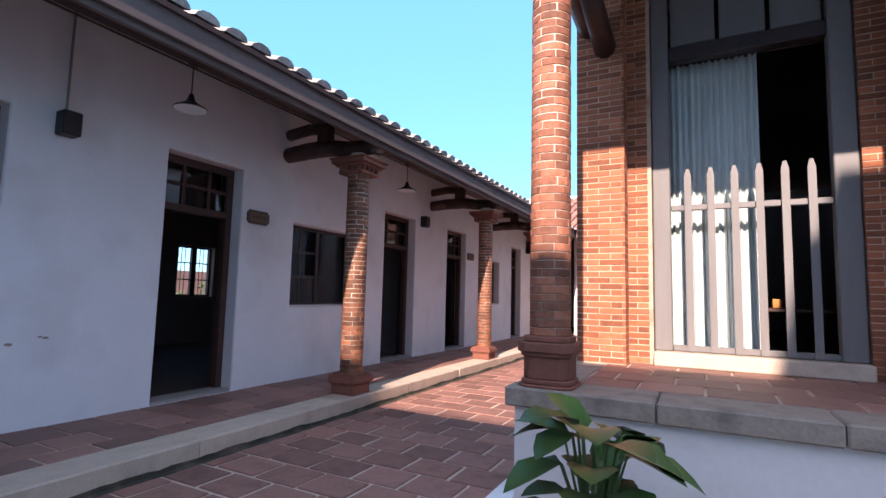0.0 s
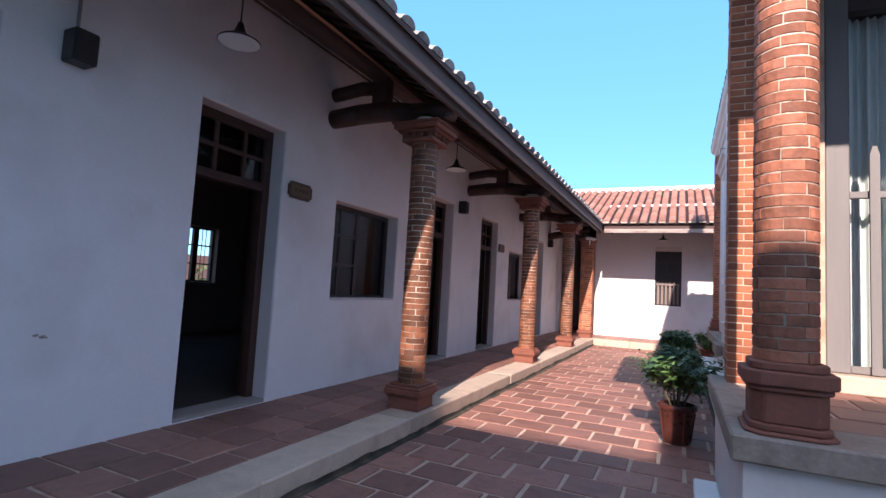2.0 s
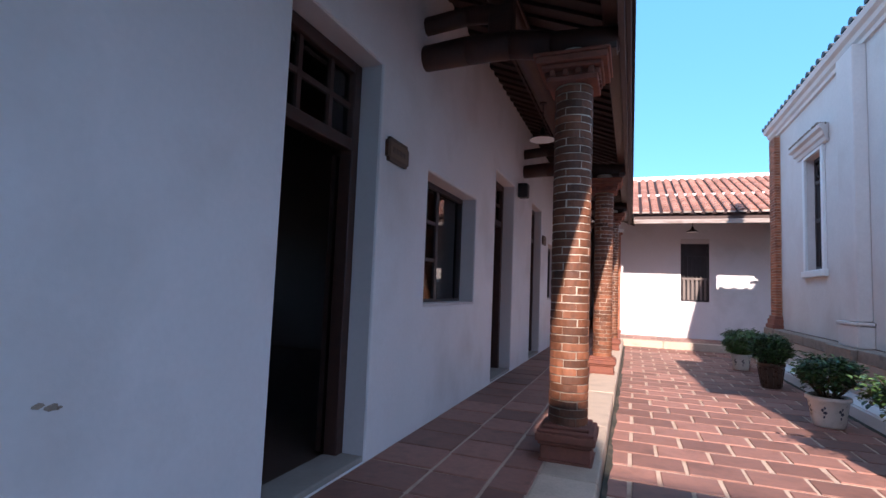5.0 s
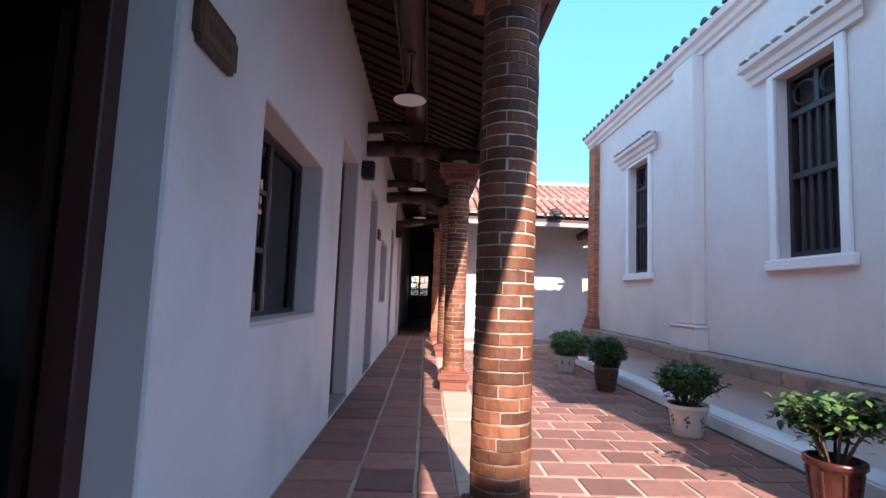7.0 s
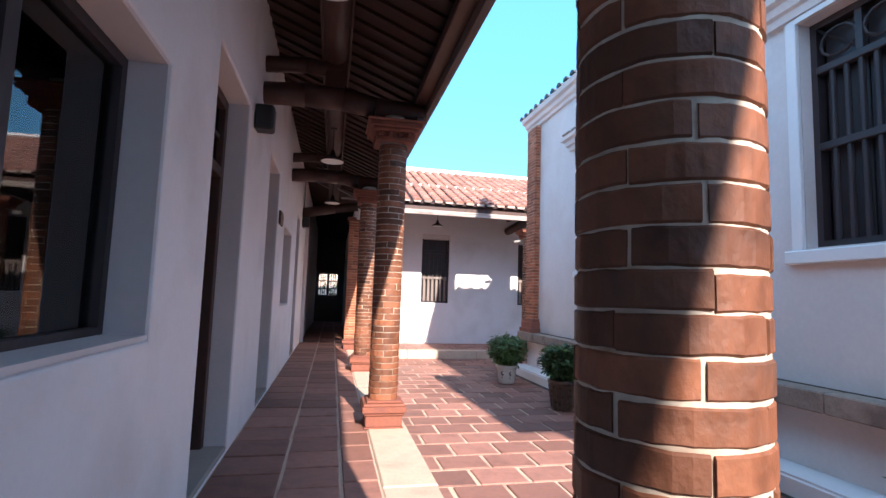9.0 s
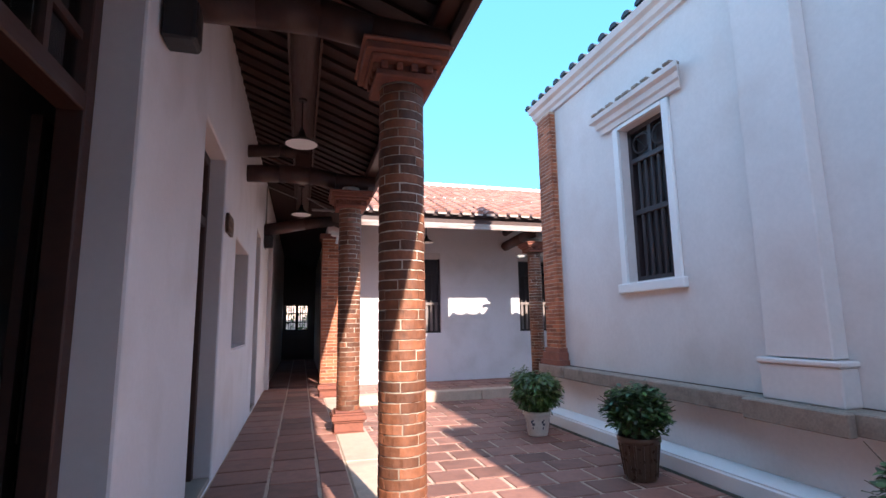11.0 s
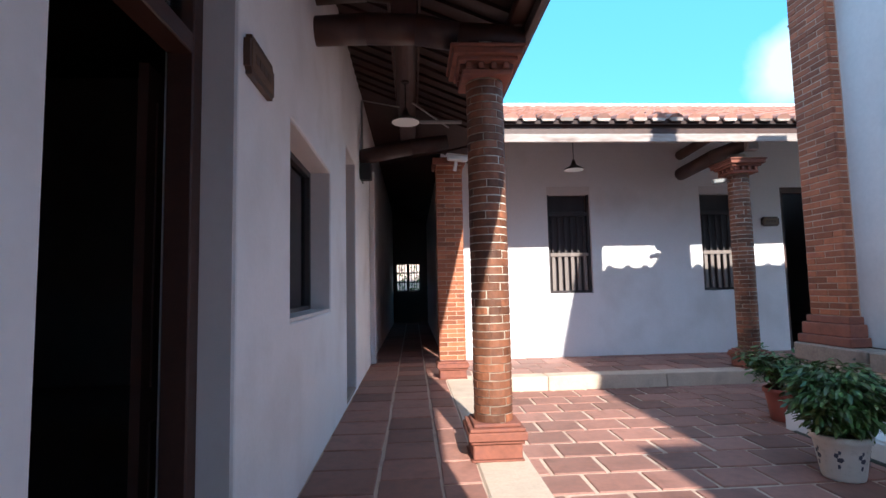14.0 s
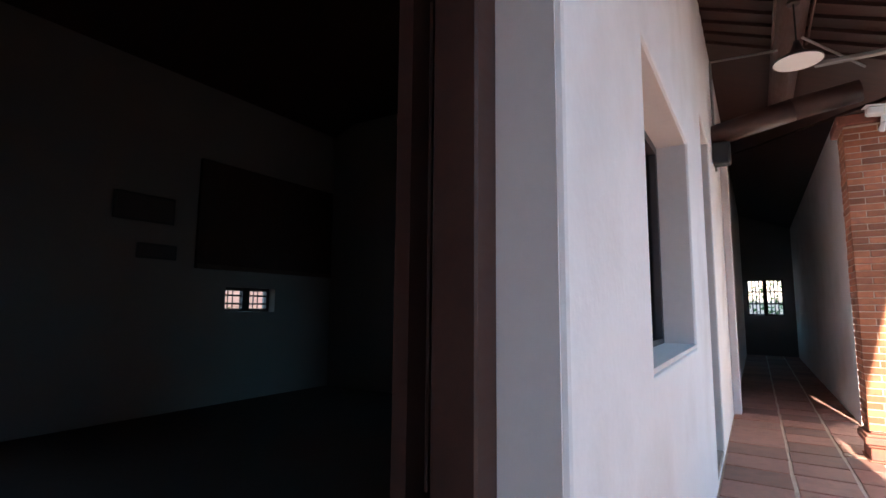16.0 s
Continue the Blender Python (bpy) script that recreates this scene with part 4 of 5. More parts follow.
# white wall coloured pink to cancel the cyan skylight; raised to hide sky
structure("passage_yard_wall", box(bmesh.new(), -14, 2, 36, 36.2, -1, 3.4), mat("warm_tinted_yard_wall", (0.74, 0.56, 0.47), 0.9, 0.15), "yard wall beyond the passage window, tinted warm against skylight", "wall")

# ---- lamps, boxes, signs ----
def pendant(x, y, z, drop):
    l = thing("pendant_lamp", "small dark conical pendant lamp with white inside", "lamp", "pendant lamps under the eaves", pose(x, y, z))
    bm = bmesh.new()
    lathe(bm, [(0.172, 0.0), (0.168, 0.012), (0.10, 0.05), (0.05, 0.085), (0.032, 0.13), (0.022, 0.17)], 28)
    part("shade", bm, M_SHADE, l, smooth=True)
    bm = bmesh.new()
    lathe(bm, [(0.163, -0.0035), (0.165, -0.001)], 28)
    part("inner_reflector", bm, M_ENAMEL, l, "white enamelled underside")
    bm = bmesh.new()
    rod(bm, (0, 0, 0.165), (0, 0, drop), 0.007, n=6)
    part("cord", bm, M_BLACK, l)
    bm = bmesh.new()
    lathe(bm, [(0.045, drop - 0.02), (0.05, drop)], 12)
    part("ceiling_rose", bm, M_SHADE, l)
    return l


for y in (3.15, 7.62, 11.95, 15.45):
    pendant(-4.81, y, 3.275, 0.50)
pendant(-1.98, 17.85, 3.26, 0.85)


def speaker(y, z, pipe):
    s = thing("wall_speaker", "black box loudspeaker mounted high on the white wall", "speaker", "wall loudspeakers")
    bm = bmesh.new()
    box(bm, -5.50, -5.34, y - 0.085, y + 0.085, z - 0.12, z + 0.12, 0.012)
    part("cabinet", bm, M_BLACK, s)
    part("grille", box(bmesh.new(), -5.344, -5.332, y - 0.07, y + 0.07, z - 0.105, z + 0.105, 0.004), M_SHADE, s)
    part("bracket", box(bmesh.new(), XW + 0.001, -5.50, y - 0.03, y + 0.03, z - 0.05, z + 0.05), M_METAL, s)
    if pipe:
        bm = bmesh.new()
        rod(bm, (XW + 0.02, y, z + 0.13), (XW + 0.02, y, 4.25), 0.012, n=6)
        part("conduit", bm, M_METAL, s)


speaker(2.30, 2.92, True)
speaker(9.42, 2.97, False)
speaker(16.9, 3.02, False)


def plaque(y0, z0, w, h, at):
    s = thing("wall_plaque", "small brown wooden name plaque with rounded corners", "sign", "wooden room plaques", at)
    bm = bmesh.new()
    box(bm, 0.001, 0.03, -w / 2, w / 2, -h / 2, h / 2)
    es = [e for e in bm.edges if abs(e.verts[0].co.x - e.verts[1].co.x) > 0.02]
    bmesh.ops.bevel(bm, geom=es, offset=0.03, segments=3, affect="EDGES")
    part("board", bm, M_SIGN, s)
    part("face", box(bmesh.new(), 0.0305, 0.034, -w / 2 + 0.03, w / 2 - 0.03, -h / 2 + 0.03, h / 2 - 0.03, 0.001), M_SIGNFACE, s, "tan wooden face")
    for k in range(4):
        a = -w / 2 + 0.07 + k * (w - 0.14) / 4
        part("lettering", box(bmesh.new(), 0.0345, 0.036, a + 0.008, a + (w - 0.14) / 4 - 0.008, -0.022, 0.022), M_SIGN, s)


plaque(0, 0, 0.38, 0.19, pose(XW, 4.77, 2.365))
plaque(0, 0, 0.40, 0.19, pose(XW, 12.08, 2.395))
plaque(0, 0, 0.34, 0.18, pose(2.07, YE, 2.43, 0, 0, -90))

c = thing("security_camera", "white bullet security camera on the brick pillar", "camera", "security cameras", pose(-4.08, 16.70, 3.16, 0, 4, 8))
part("housing", box(bmesh.new(), -0.15, 0.15, -0.05, 0.05, -0.035, 0.045, 0.015), M_WHITE, c)
part("sun_shield", box(bmesh.new(), -0.17, 0.17, -0.06, 0.06, 0.047, 0.055, 0.003), M_WHITE, c)
bm = bmesh.new()
rod(bm, (0.15, 0, 0.005), (0.158, 0, 0.005), 0.03, n=12)
part("lens", bm, M_BLACK, c)
bm = bmesh.new()
rod(bm, (-0.02, 0, -0.035), (-0.02, 0.0, -0.10), 0.02, 0.026, 10)
rod(bm, (-0.02, 0, -0.10), (-0.02, 0.06, -0.16), 0.018, 0.03, 10)
part("mount", bm, M_WHITE, c)
# white camera given grey metal, so the column's shade is in its colour
c = thing("security_camera", "white bullet security camera by the column, greyed for the shade", "camera", "security cameras", pose(0.02, 17.0, 2.86, 0, 6, 190))
part("housing", box(bmesh.new(), -0.10, 0.10, -0.035, 0.035, -0.03, 0.035, 0.012), M_METAL, c)
bm = bmesh.new()
rod(bm, (-0.09, 0, 0.0), (-0.20, 0, -0.02), 0.015, n=8)
part("mount", bm, M_METAL, c)
# white cables and tube take grey metal, the roof's dimness put in colour
t = thing("cable_run", "thin white cables into the passage roof, greyed to look dim", "cable")
for pts in (((XW + 0.02, 17.15, 2.9), (XW + 0.02, 17.15, 4.2), (-4.9, 16.2, 3.74)), ((XW + 0.02, 17.05, 3.0), (XW + 0.02, 17.05, 4.15)), ((-4.72, 16.0, 3.72), (-4.2, 16.7, 3.62))):
    bm = bmesh.new()
    for a, b in zip(pts, pts[1:]):
        rod(bm, a, b, 0.012, n=6)
    part("cable", bm, M_METAL, t)
t = thing("ceiling_tube_light", "narrow white tube light under the passage roof, greyed to look dim", "lamp")
part("housing", box(bmesh.new(), -4.62, -4.05, 16.25, 16.31, 3.54, 3.58, 0.008), M_METAL, t)

# dim things on the back wall of the last room
b = thing("wall_board", "large dark brown board hung on the room wall", "board", at=pose(XBACK, 16.0, 2.6))
part("panel", box(bmesh.new(), 0.002, 0.05, -1.26, 1.26, -0.76, 0.76, 0.008), M_BOARD, b)
part("rail", box(bmesh.new(), 0.051, 0.075, -1.26, 1.26, -0.76, -0.70, 0.006), M_WOOD, b)
for y, z, w, h in ((14.05, 2.54, 0.74, 0.34), (14.23, 2.01, 0.50, 0.19)):
    b = thing("picture_frame", "small dark picture frame on the room wall", "picture", "frames on the room wall", pose(XBACK, y, z))
    part("frame", box(bmesh.new(), 0.002, 0.03, -w / 2, w / 2, -h / 2, h / 2, 0.006), M_BLACK, b)
    part("picture", box(bmesh.new(), 0.0305, 0.034, -w / 2 + 0.03, w / 2 - 0.03, -h / 2 + 0.03, h / 2 - 0.03), M_WINWOOD, b)

# scuffs on the wall
for y, z, r in ((2.315, 0.834, 0.028), (2.27, 0.845, 0.02), (2.03, 0.79, 0.032), (2.34, 0.83, 0.012)):
    bm = bmesh.new()
    vs = [bm.verts.new((XW + 0.0025, y + r * random.uniform(0.6, 1.2) * math.cos(k * 0.7), z + r * 0.6 * random.uniform(0.6, 1.2) * math.sin(k * 0.7))) for k in range(9)]
    bm.faces.new(vs)
    structure("wall_scuff", bm, M_LEDGE, "small dark chip in the white plaster", "trim")


# ---- potted plants ----
def leaf_geo(verts, faces, p, d, n, L, Wd, fold=0.25, bend=0.2):
    d = d.normalized()
    s = d.cross(n).normalized()
    u = s.cross(d).normalized()
    o = len(verts)
    rows = ((0.0, 0.06), (0.3, 0.8), (0.62, 1.0), (0.86, 0.55), (1.0, 0.02))
    for f, w in rows:
        c = p + d * (L * f) - u * (bend * L * f * f)
        verts.extend([c - s * (Wd * w / 2) + u * (fold * Wd * w / 2), c, c + s * (Wd * w / 2) + u * (fold * Wd * w / 2)])
    for k in range(4):
        a = o + 3 * k
        faces.append((a, a + 1, a + 4, a + 3))
        faces.append((a + 1, a + 2, a + 5, a + 4))


def leaves_ob(parent, verts, faces, material, name="leaves"):
    me = bpy.data.meshes.new(name)
    me.from_pydata([tuple(v) for v in verts], [], faces)
    me.materials.append(material)
    me.polygons.foreach_set("use_smooth", [True] * len(me.polygons))
    ob = new(name, me)
    ob.parent = parent
    return ob


def pot(parent, r, h, material, motif=None, stripes=0):
    bm = bmesh.new()
    lathe(bm, [(r * 0.70, 0), (r * 0.74, 0.02), (r * 0.88, h * 0.6), (r * 0.95, h - 0.06), (r * 1.06, h - 0.045), (r * 1.06, h - 0.005), (r * 1.02, h), (r * 0.92, h), (r * 0.90, h - 0.05)], 28)
    body = part("pot", bm, material, parent, smooth=True)
    bm = bmesh.new()
    lathe(bm, [(r * 0.905, h - 0.06), (r * 0.9, h - 0.028)], 20)
    part("soil", bm, M_SOIL, parent)
    if motif:
        for k in range(7):
            g = k * 0.9 + 0.3
            zc = h * 0.5
            rr = r * 0.855 + 0.004
            bm = bmesh.new()
            for dz, dw, dg in ((-0.05, 0.02, 0.0), (0.0, 0.045, 0.06), (0.03, 0.03, -0.08), (0.055, 0.02, 0.05)):
                vs = [bm.verts.new((rr * (1 + (dz + q) * 0.55) * math.cos(g + dg + p * dw / rr), rr * (1 + (dz + q) * 0.55) * math.sin(g + dg + p * dw / rr), zc + dz + q)) for p, q in ((-0.5, -0.012), (0.1, -0.02), (0.5, 0.0), (0.3, 0.018), (-0.4, 0.014))]
                bm.faces.new(vs)
            part("motif", bm, motif, body)
    for k in range(stripes):
        g = 2 * math.pi * k / stripes
        bm = bmesh.new()
        rod(bm, (r * 0.76 * math.cos(g), r * 0.76 * math.sin(g), 0.04), (r * 0.95 * math.cos(g), r * 0.95 * math.sin(g), h - 0.07), 0.010, 0.014, 6)
        part("rib", bm, material, body)


def bush(label, x, y, potr, poth, potmat, leafmats, spread, height, stems, leaves, L, Wd, motif=None, stripes=0, droop=0.1, z=LANE, crown=None):
    """crown: (half width, half height, height of the middle) of a clipped round crown, else leaves follow the stems."""
    b = thing("potted_plant", label, "potted plant", "pots along the hall wall", pose(x, y, z, 0, 0, random.uniform(0, 360)))
    pot(b, potr, poth, potmat, motif, stripes)
    rnd = random.Random(int(x * 100 + y * 1000))
    tips = []
    for k in range(stems):
        bm = bmesh.new()
        g = 2 * math.pi * (k + rnd.uniform(-0.3, 0.3)) / stems
        tilt = rnd.uniform(0.25, 0.95)
        a = Vector((potr * 0.3 * math.cos(g), potr * 0.3 * math.sin(g), poth - 0.04))
        m = a + Vector((spread * 0.35 * tilt * math.cos(g), spread * 0.35 * tilt * math.sin(g), height * rnd.uniform(0.18, 0.42)))
        e = m + Vector((spread * 0.5 * tilt * math.cos(g + rnd.uniform(-0.5, 0.5)), spread * 0.5 * tilt * math.sin(g + rnd.uniform(-0.5, 0.5)), height * rnd.uniform(0.05, 0.5) * (1.2 - 0.5 * tilt)))
        rod(bm, a, m, 0.013, 0.010, 6)
        rod(bm, m, e, 0.010, 0.005, 6)
        tips.append((m, e))
        for q in range(2):
            h = rnd.uniform(0, 2 * math.pi)
            e2 = m + (e - m) * rnd.uniform(0.2, 0.8) + Vector((0.16 * math.cos(h), 0.16 * math.sin(h), rnd.uniform(0.02, 0.16))) * (spread / 0.45)
            rod(bm, m + (e - m) * 0.2, e2, 0.006, 0.003, 5)
            tips.append((m + (e - m) * 0.3, e2))
        part("stem", bm, M_STEM, b)
    for mi, lm in enumerate(leafmats):
        verts, faces = [], []
        for k in range(leaves // len(leafmats)):
            m, e = tips[rnd.randrange(len(tips))]
            f = rnd.random() ** 0.75
            c = m + (e - m) * f + Vector((rnd.gauss(0, 0.05), rnd.gauss(0, 0.05), rnd.gauss(0, 0.045)))
            g = rnd.uniform(0, 2 * math.pi)
            if crown:
                v = Vector((rnd.gauss(0, 1), rnd.gauss(0, 1), rnd.gauss(0, 1))).normalized()
                v *= rnd.uniform(0.25, 1.0) ** 0.6 * (0.88 + 0.30 * noise.noise(v * 2.6 + Vector((x, y, 0))))
                c = Vector((v.x * crown[0], v.y * crown[0], crown[2] + v.z * crown[1]))
                g = math.atan2(v.y, v.x) + rnd.gauss(0, 0.7)
            d = Vector((math.cos(g), math.sin(g), rnd.uniform(-0.35, 0.75) - droop))
            n = Vector((rnd.gauss(0, 0.35), rnd.gauss(0, 0.35), 1)).normalized()
            s = rnd.uniform(0.6, 1.25)
            leaf_geo(verts, faces, c, d, n, L * s, Wd * s, 0.3, rnd.uniform(0.0, 0.4))
        leaves_ob(b, verts, faces, lm)
    return b


bush("bushy pale green shrub in a white painted pot", -1.53, 13.33, 0.19, 0.33, M_POTWHITE, (M_LEAF, M_LEAFYELLOW, M_LEAF), 0.40, 0.55, 13, 3000, 0.095, 0.028, M_POTMOTIF, droop=0.45, crown=(0.36, 0.30, 0.60))
bush("round dark green shrub in a ribbed brown pot", -1.47, 11.18, 0.20, 0.42, M_POTBROWN, (M_LEAFDARK, M_LEAF), 0.36, 0.55, 16, 3200, 0.065, 0.032, stripes=16, crown=(0.34, 0.30, 0.66))
bush("dark green shrub in a white pot with dark motifs", -1.47, 8.55, 0.22, 0.36, M_POTWHITE, (M_LEAFDARK, M_LEAF), 0.46, 0.55, 14, 2600, 0.062, 0.032, M_POTMOTIF, crown=(0.38, 0.25, 0.64))
bush("sparse variegated shrub in a glazed dark red pot", -1.47, 6.45, 0.19, 0.41, M_POTRED, (M_LEAF, M_LEAFDARK, M_LEAF), 0.44, 0.80, 9, 1440, 0.082, 0.036, stripes=8)
bush("leafy pale green shrub in a plain terracotta pot", -0.79, 14.86, 0.19, 0.34, mat("terracotta_pot", (0.30, 0.075, 0.05), 0.7, 0.2), (M_LEAF, M_LEAFYELLOW), 0.44, 0.5, 11, 1440, 0.085, 0.034, droop=0.3)

# broad-leaved plant in front of the porch plinth
b = thing("broadleaf_plant", "large broad-leaved green plant before the porch plinth", "potted plant", at=pose(-0.43, 2.46, LANE))
pot(b, 0.17, 0.32, M_POTBROWN)
rnd = random.Random(5)
verts, faces = [], []
for k in range(38):
    bm = bmesh.new()
    g = 2 * math.pi * k / 38 * 3.4 + rnd.uniform(-0.2, 0.2)
    lean = rnd.uniform(0.35, 1.0)
    e = Vector((0.20 * lean * math.cos(g), 0.20 * lean * math.sin(g), rnd.uniform(0.46, 0.98) - 0.14 * lean))
    rod(bm, (0.02 * math.cos(g), 0.02 * math.sin(g), 0.28), e, 0.010, 0.006, 6)
    d = Vector((lean * math.cos(g), lean * math.sin(g), 0.75 - 0.8 * lean))
    leaf_geo(verts, faces, e, d, Vector((-0.3 * math.cos(g), -0.3 * math.sin(g), 1)), rnd.uniform(0.23, 0.33), rnd.uniform(0.18, 0.26), 0.22, 0.5)
    part("stem", bm, M_LEAF, b)
leaves_ob(b, verts, faces, M_LEAFBROAD)


# ---- greenery outside the back windows ----
def thicket(label, x0, x1, y0, y1, z0, z1, count, seed):
    rnd = random.Random(seed)
    verts, faces = [], []
    for k in range(count):
        c = Vector((rnd.uniform(x0, x1), rnd.uniform(y0, y1), 0))
        top = z0 + (z1 - z0) * (0.55 + 0.45 * noise.noise(Vector((c.x * 0.5, c.y * 0.5, 1.7))))
        c.z = rnd.uniform(z0, top)
        d = Vector((rnd.gauss(0, 1), rnd.gauss(0, 1), rnd.gauss(0, 0.6)))
        leaf_geo(verts, faces, c, d, Vector((rnd.gauss(0, 0.5), rnd.gauss(0, 0.5), 1)), rnd.uniform(0.12, 0.25), rnd.uniform(0.06, 0.1))
    me = bpy.data.meshes.new("shrubbery")
    me.from_pydata([tuple(v) for v in verts], [], faces)
    me.materials.append(M_FOLFAR)
    tagged(new("shrubbery", me), label, "shrubs", kind="stuff")


thicket("green shrubs outside the back windows", -17.5, -15.5, 4, 22, -0.9, 2.7, 7000, 3)
thicket("green shrubs beyond the passage window", -9, 0, 32.5, 35.5, -0.9, 5.2, 3600, 4)
structure("back_yard_wall", box(bmesh.new(), -19.4, -19, -10, 30, -1, 2.1), mat("pale_red_yard_wall", (0.42, 0.22, 0.18), 0.9, 0.2), "pale red yard wall behind the rooms", "wall")

# ---- brick columns ----
def arc_brick(r0, r1, h, span, material, seed, n=9):
    """A curved hand-made brick centred on +x, with slightly wavy arrises."""
    rnd = random.Random(seed)
    bm = bmesh.new()
    rings = []
    b = 0.004
    for i in range(n + 1):
        g = -span / 2 + span * i / n
        if i in (0, n):
            g += rnd.uniform(-0.012, 0.012)
        c, s = math.cos(g), math.sin(g)
        r, lo, hi = r1 + rnd.uniform(-0.0018, 0.0012), rnd.uniform(-0.0012, 0.0016), h + rnd.uniform(-0.0018, 0.0012)
        rings.append([bm.verts.new(p) for p in ((r0 * c, r0 * s, lo), ((r - b) * c, (r - b) * s, lo), (r * c, r * s, lo + b), (r * c, r * s, hi - b), ((r - b) * c, (r - b) * s, hi), (r0 * c, r0 * s, hi))])
    for p, q in zip(rings, rings[1:]):
        for k in range(5):
            bm.faces.new((p[k], p[k + 1], q[k + 1], q[k]))
    bm.faces.new(rings[0][::-1])
    bm.faces.new(rings[-1])
    return finish("brick", bm, material)


def flat_brick(w, d, h, material, b=0.004):
    bm = bmesh.new()
    box(bm, -w / 2, w / 2, -d, 0, 0, h)
    es = [e for e in bm.edges if all(v.co.y < -d + 0.001 for v in e.verts)]
    bmesh.ops.bevel(bm, geom=es, offset=b, segments=1, affect="EDGES")
    return finish("brick", bm, material)


R, COURSE, JOINT = 0.152, 0.0625, 0.0082
ARC = [arc_brick(0.11, R, COURSE - 0.0045, math.pi / 2 - 0.0062 / R, M_BRICK, k) for k in range(8)]
ARCPORCH = [arc_brick(0.11, R, COURSE - 0.0045, math.pi / 2 - 0.0062 / R, M_BRICKPORCH, k) for k in range(8)]


def column_base(parent, z, tall, half, octagon=False):
    rows = ((0.0, 0.06, 1.0), (0.06, 0.16, 0.90), (0.16, 0.60, 0.83), (0.60, 0.68, 0.92), (0.68, 0.88, 1.02), (0.88, 1.0, 0.84))
    if not octagon:
        rows = ((0.0, 0.05, 0.93), (0.05, 0.47, 0.86), (0.47, 0.57, 0.94), (0.57, 0.80, 1.03), (0.80, 0.90, 0.98), (0.90, 1.0, 0.82))
    for a, b, f in rows:
        bm = bmesh.new()
        r = half * f
        if octagon:
            box(bm, -r, r, -r, r, z + a * tall, z + b * tall)
            es = [e for e in bm.edges if abs(e.verts[0].co.z - e.verts[1].co.z) > 0.001]
            bmesh.ops.bevel(bm, geom=es, offset=r * 0.32, segments=1, affect="EDGES")
        else:
            box(bm, -r, r, -r, r, z + a * tall, z + b * tall)
        bmesh.ops.bevel(bm, geom=list(bm.edges), offset=0.008, segments=1, affect="EDGES")
        part("base_course", bm, M_BASE, parent)


def capital(parent, z):
    for a, b, r in ((0.0, 0.045, 0.20), (0.10, 0.135, 0.235), (0.135, 0.19, 0.275), (0.19, 0.215, 0.295)):
        bm = bmesh.new()
        box(bm, -r, r, -r, r, z + a, z + b, 0.007)
        part("capital_course", bm, M_BASE, parent)
    bm = bmesh.new()
    lathe(bm, [(0.165, z + 0.04), (0.165, z + 0.105)], 4, square=True)
    part("capital_neck", bm, M_BASE, parent)
    for k in range(4):
        for j in range(4):
            bm = bmesh.new()
            o = -0.15 + 0.1 * j
            box(bm, o - 0.022, o + 0.022, -0.215, -0.165, z + 0.047, z + 0.098, 0.006)
            ob = part("dentil", bm, M_BASE, parent)
            ob.matrix_basis = pose(0, 0, 0, 0, 0, 90 * k)
    bm = bmesh.new()
    lathe(bm, [(0.14, z + 0.215), (0.135, z + 0.25), (0.12, z + 0.31)], 16)
    part("stub", bm, M_MORTAR, parent, "pale round mortar stub")


def round_column(label, z0, z1, base, base_h, half, octagon=False, cap=True, brick=ARC):
    c = thing("brick_column", label, "column", "round brick columns")
    bm = bmesh.new()
    lathe(bm, [(R - 0.0046, z0), (R - 0.0046, z1)], 48)
    part("mortar_core", bm, M_MORTAR, c, "pale lime mortar joints", smooth=True)
    column_base(c, base, base_h, half, octagon)
    if cap:
        capital(c, z1 - 0.005)
    k, z = 0, z0
    while z < z1 - COURSE * 0.9:
        turn = (30 if k % 2 else -15) + random.uniform(-6, 6)
        for j in range(4):
            s = random.uniform(0.990, 1.010)
            ob = new("brick", random.choice(brick))
            ob.parent = c
            ob.matrix_basis = Matrix.Translation((0, 0, z)) @ Matrix.Rotation(radians(turn + 90 * j + random.uniform(-1.6, 1.6)), 4, "Z") @ Matrix.Rotation(radians(random.uniform(-0.9, 0.9)), 4, "X") @ Matrix.Diagonal((s, s, random.uniform(0.95, 1.04), 1))
        z += COURSE
        k += 1
    return c


first = round_column("round red brick column with a moulded square capital at the arcade kerb", 0.27, 2.97, 0.0, 0.27, 0.215)
first.matrix_basis = pose(COLX - 0.025, COLY[0], 0)
for y, turn in ((COLY[1], 90), (COLY[2], 180)):
    copy_thing(first, pose(COLX - 0.01, y, 0, 0, 0, turn))
copy_thing(first, pose(0.37, 17.05, 0, 0, 0, 90))
porch = round_column("round red brick porch column on a stepped moulded base", 1.05, 4.52, PLAT, 0.37, 0.205, True, False, ARCPORCH)
porch.matrix_basis = pose(-0.95, 3.55, 0)
copy_thing(porch, pose(1.95, 3.55, 0, 0, 0, 90))


# ---- flat brickwork ----
def brick_face(parent, meshes, at, width, z0, z1, first_half):
    """Running bond on one face. at: pose whose x runs along the face and -y points out; meshes: whole and half brick with their widths."""
    (full, wf), (half, wh) = meshes
    z, k = z0, 0
    while z < z1 - COURSE * 0.9:
        x = 0.0
        odd = (k + first_half) % 2
        while x < width - 0.03:
            me, w = (half, wh) if odd and x == 0 else (full, wf)
            if x + w > width + 0.01:
                me, w = half, wh
                if x + w > width + 0.03:
                    break
            ob = new("brick", me)
            ob.parent = parent
            ob.matrix_basis = at @ Matrix.Translation((x + w / 2, random.uniform(-0.003, 0.002), z))
            x += w + JOINT
        z += COURSE
        k += 1


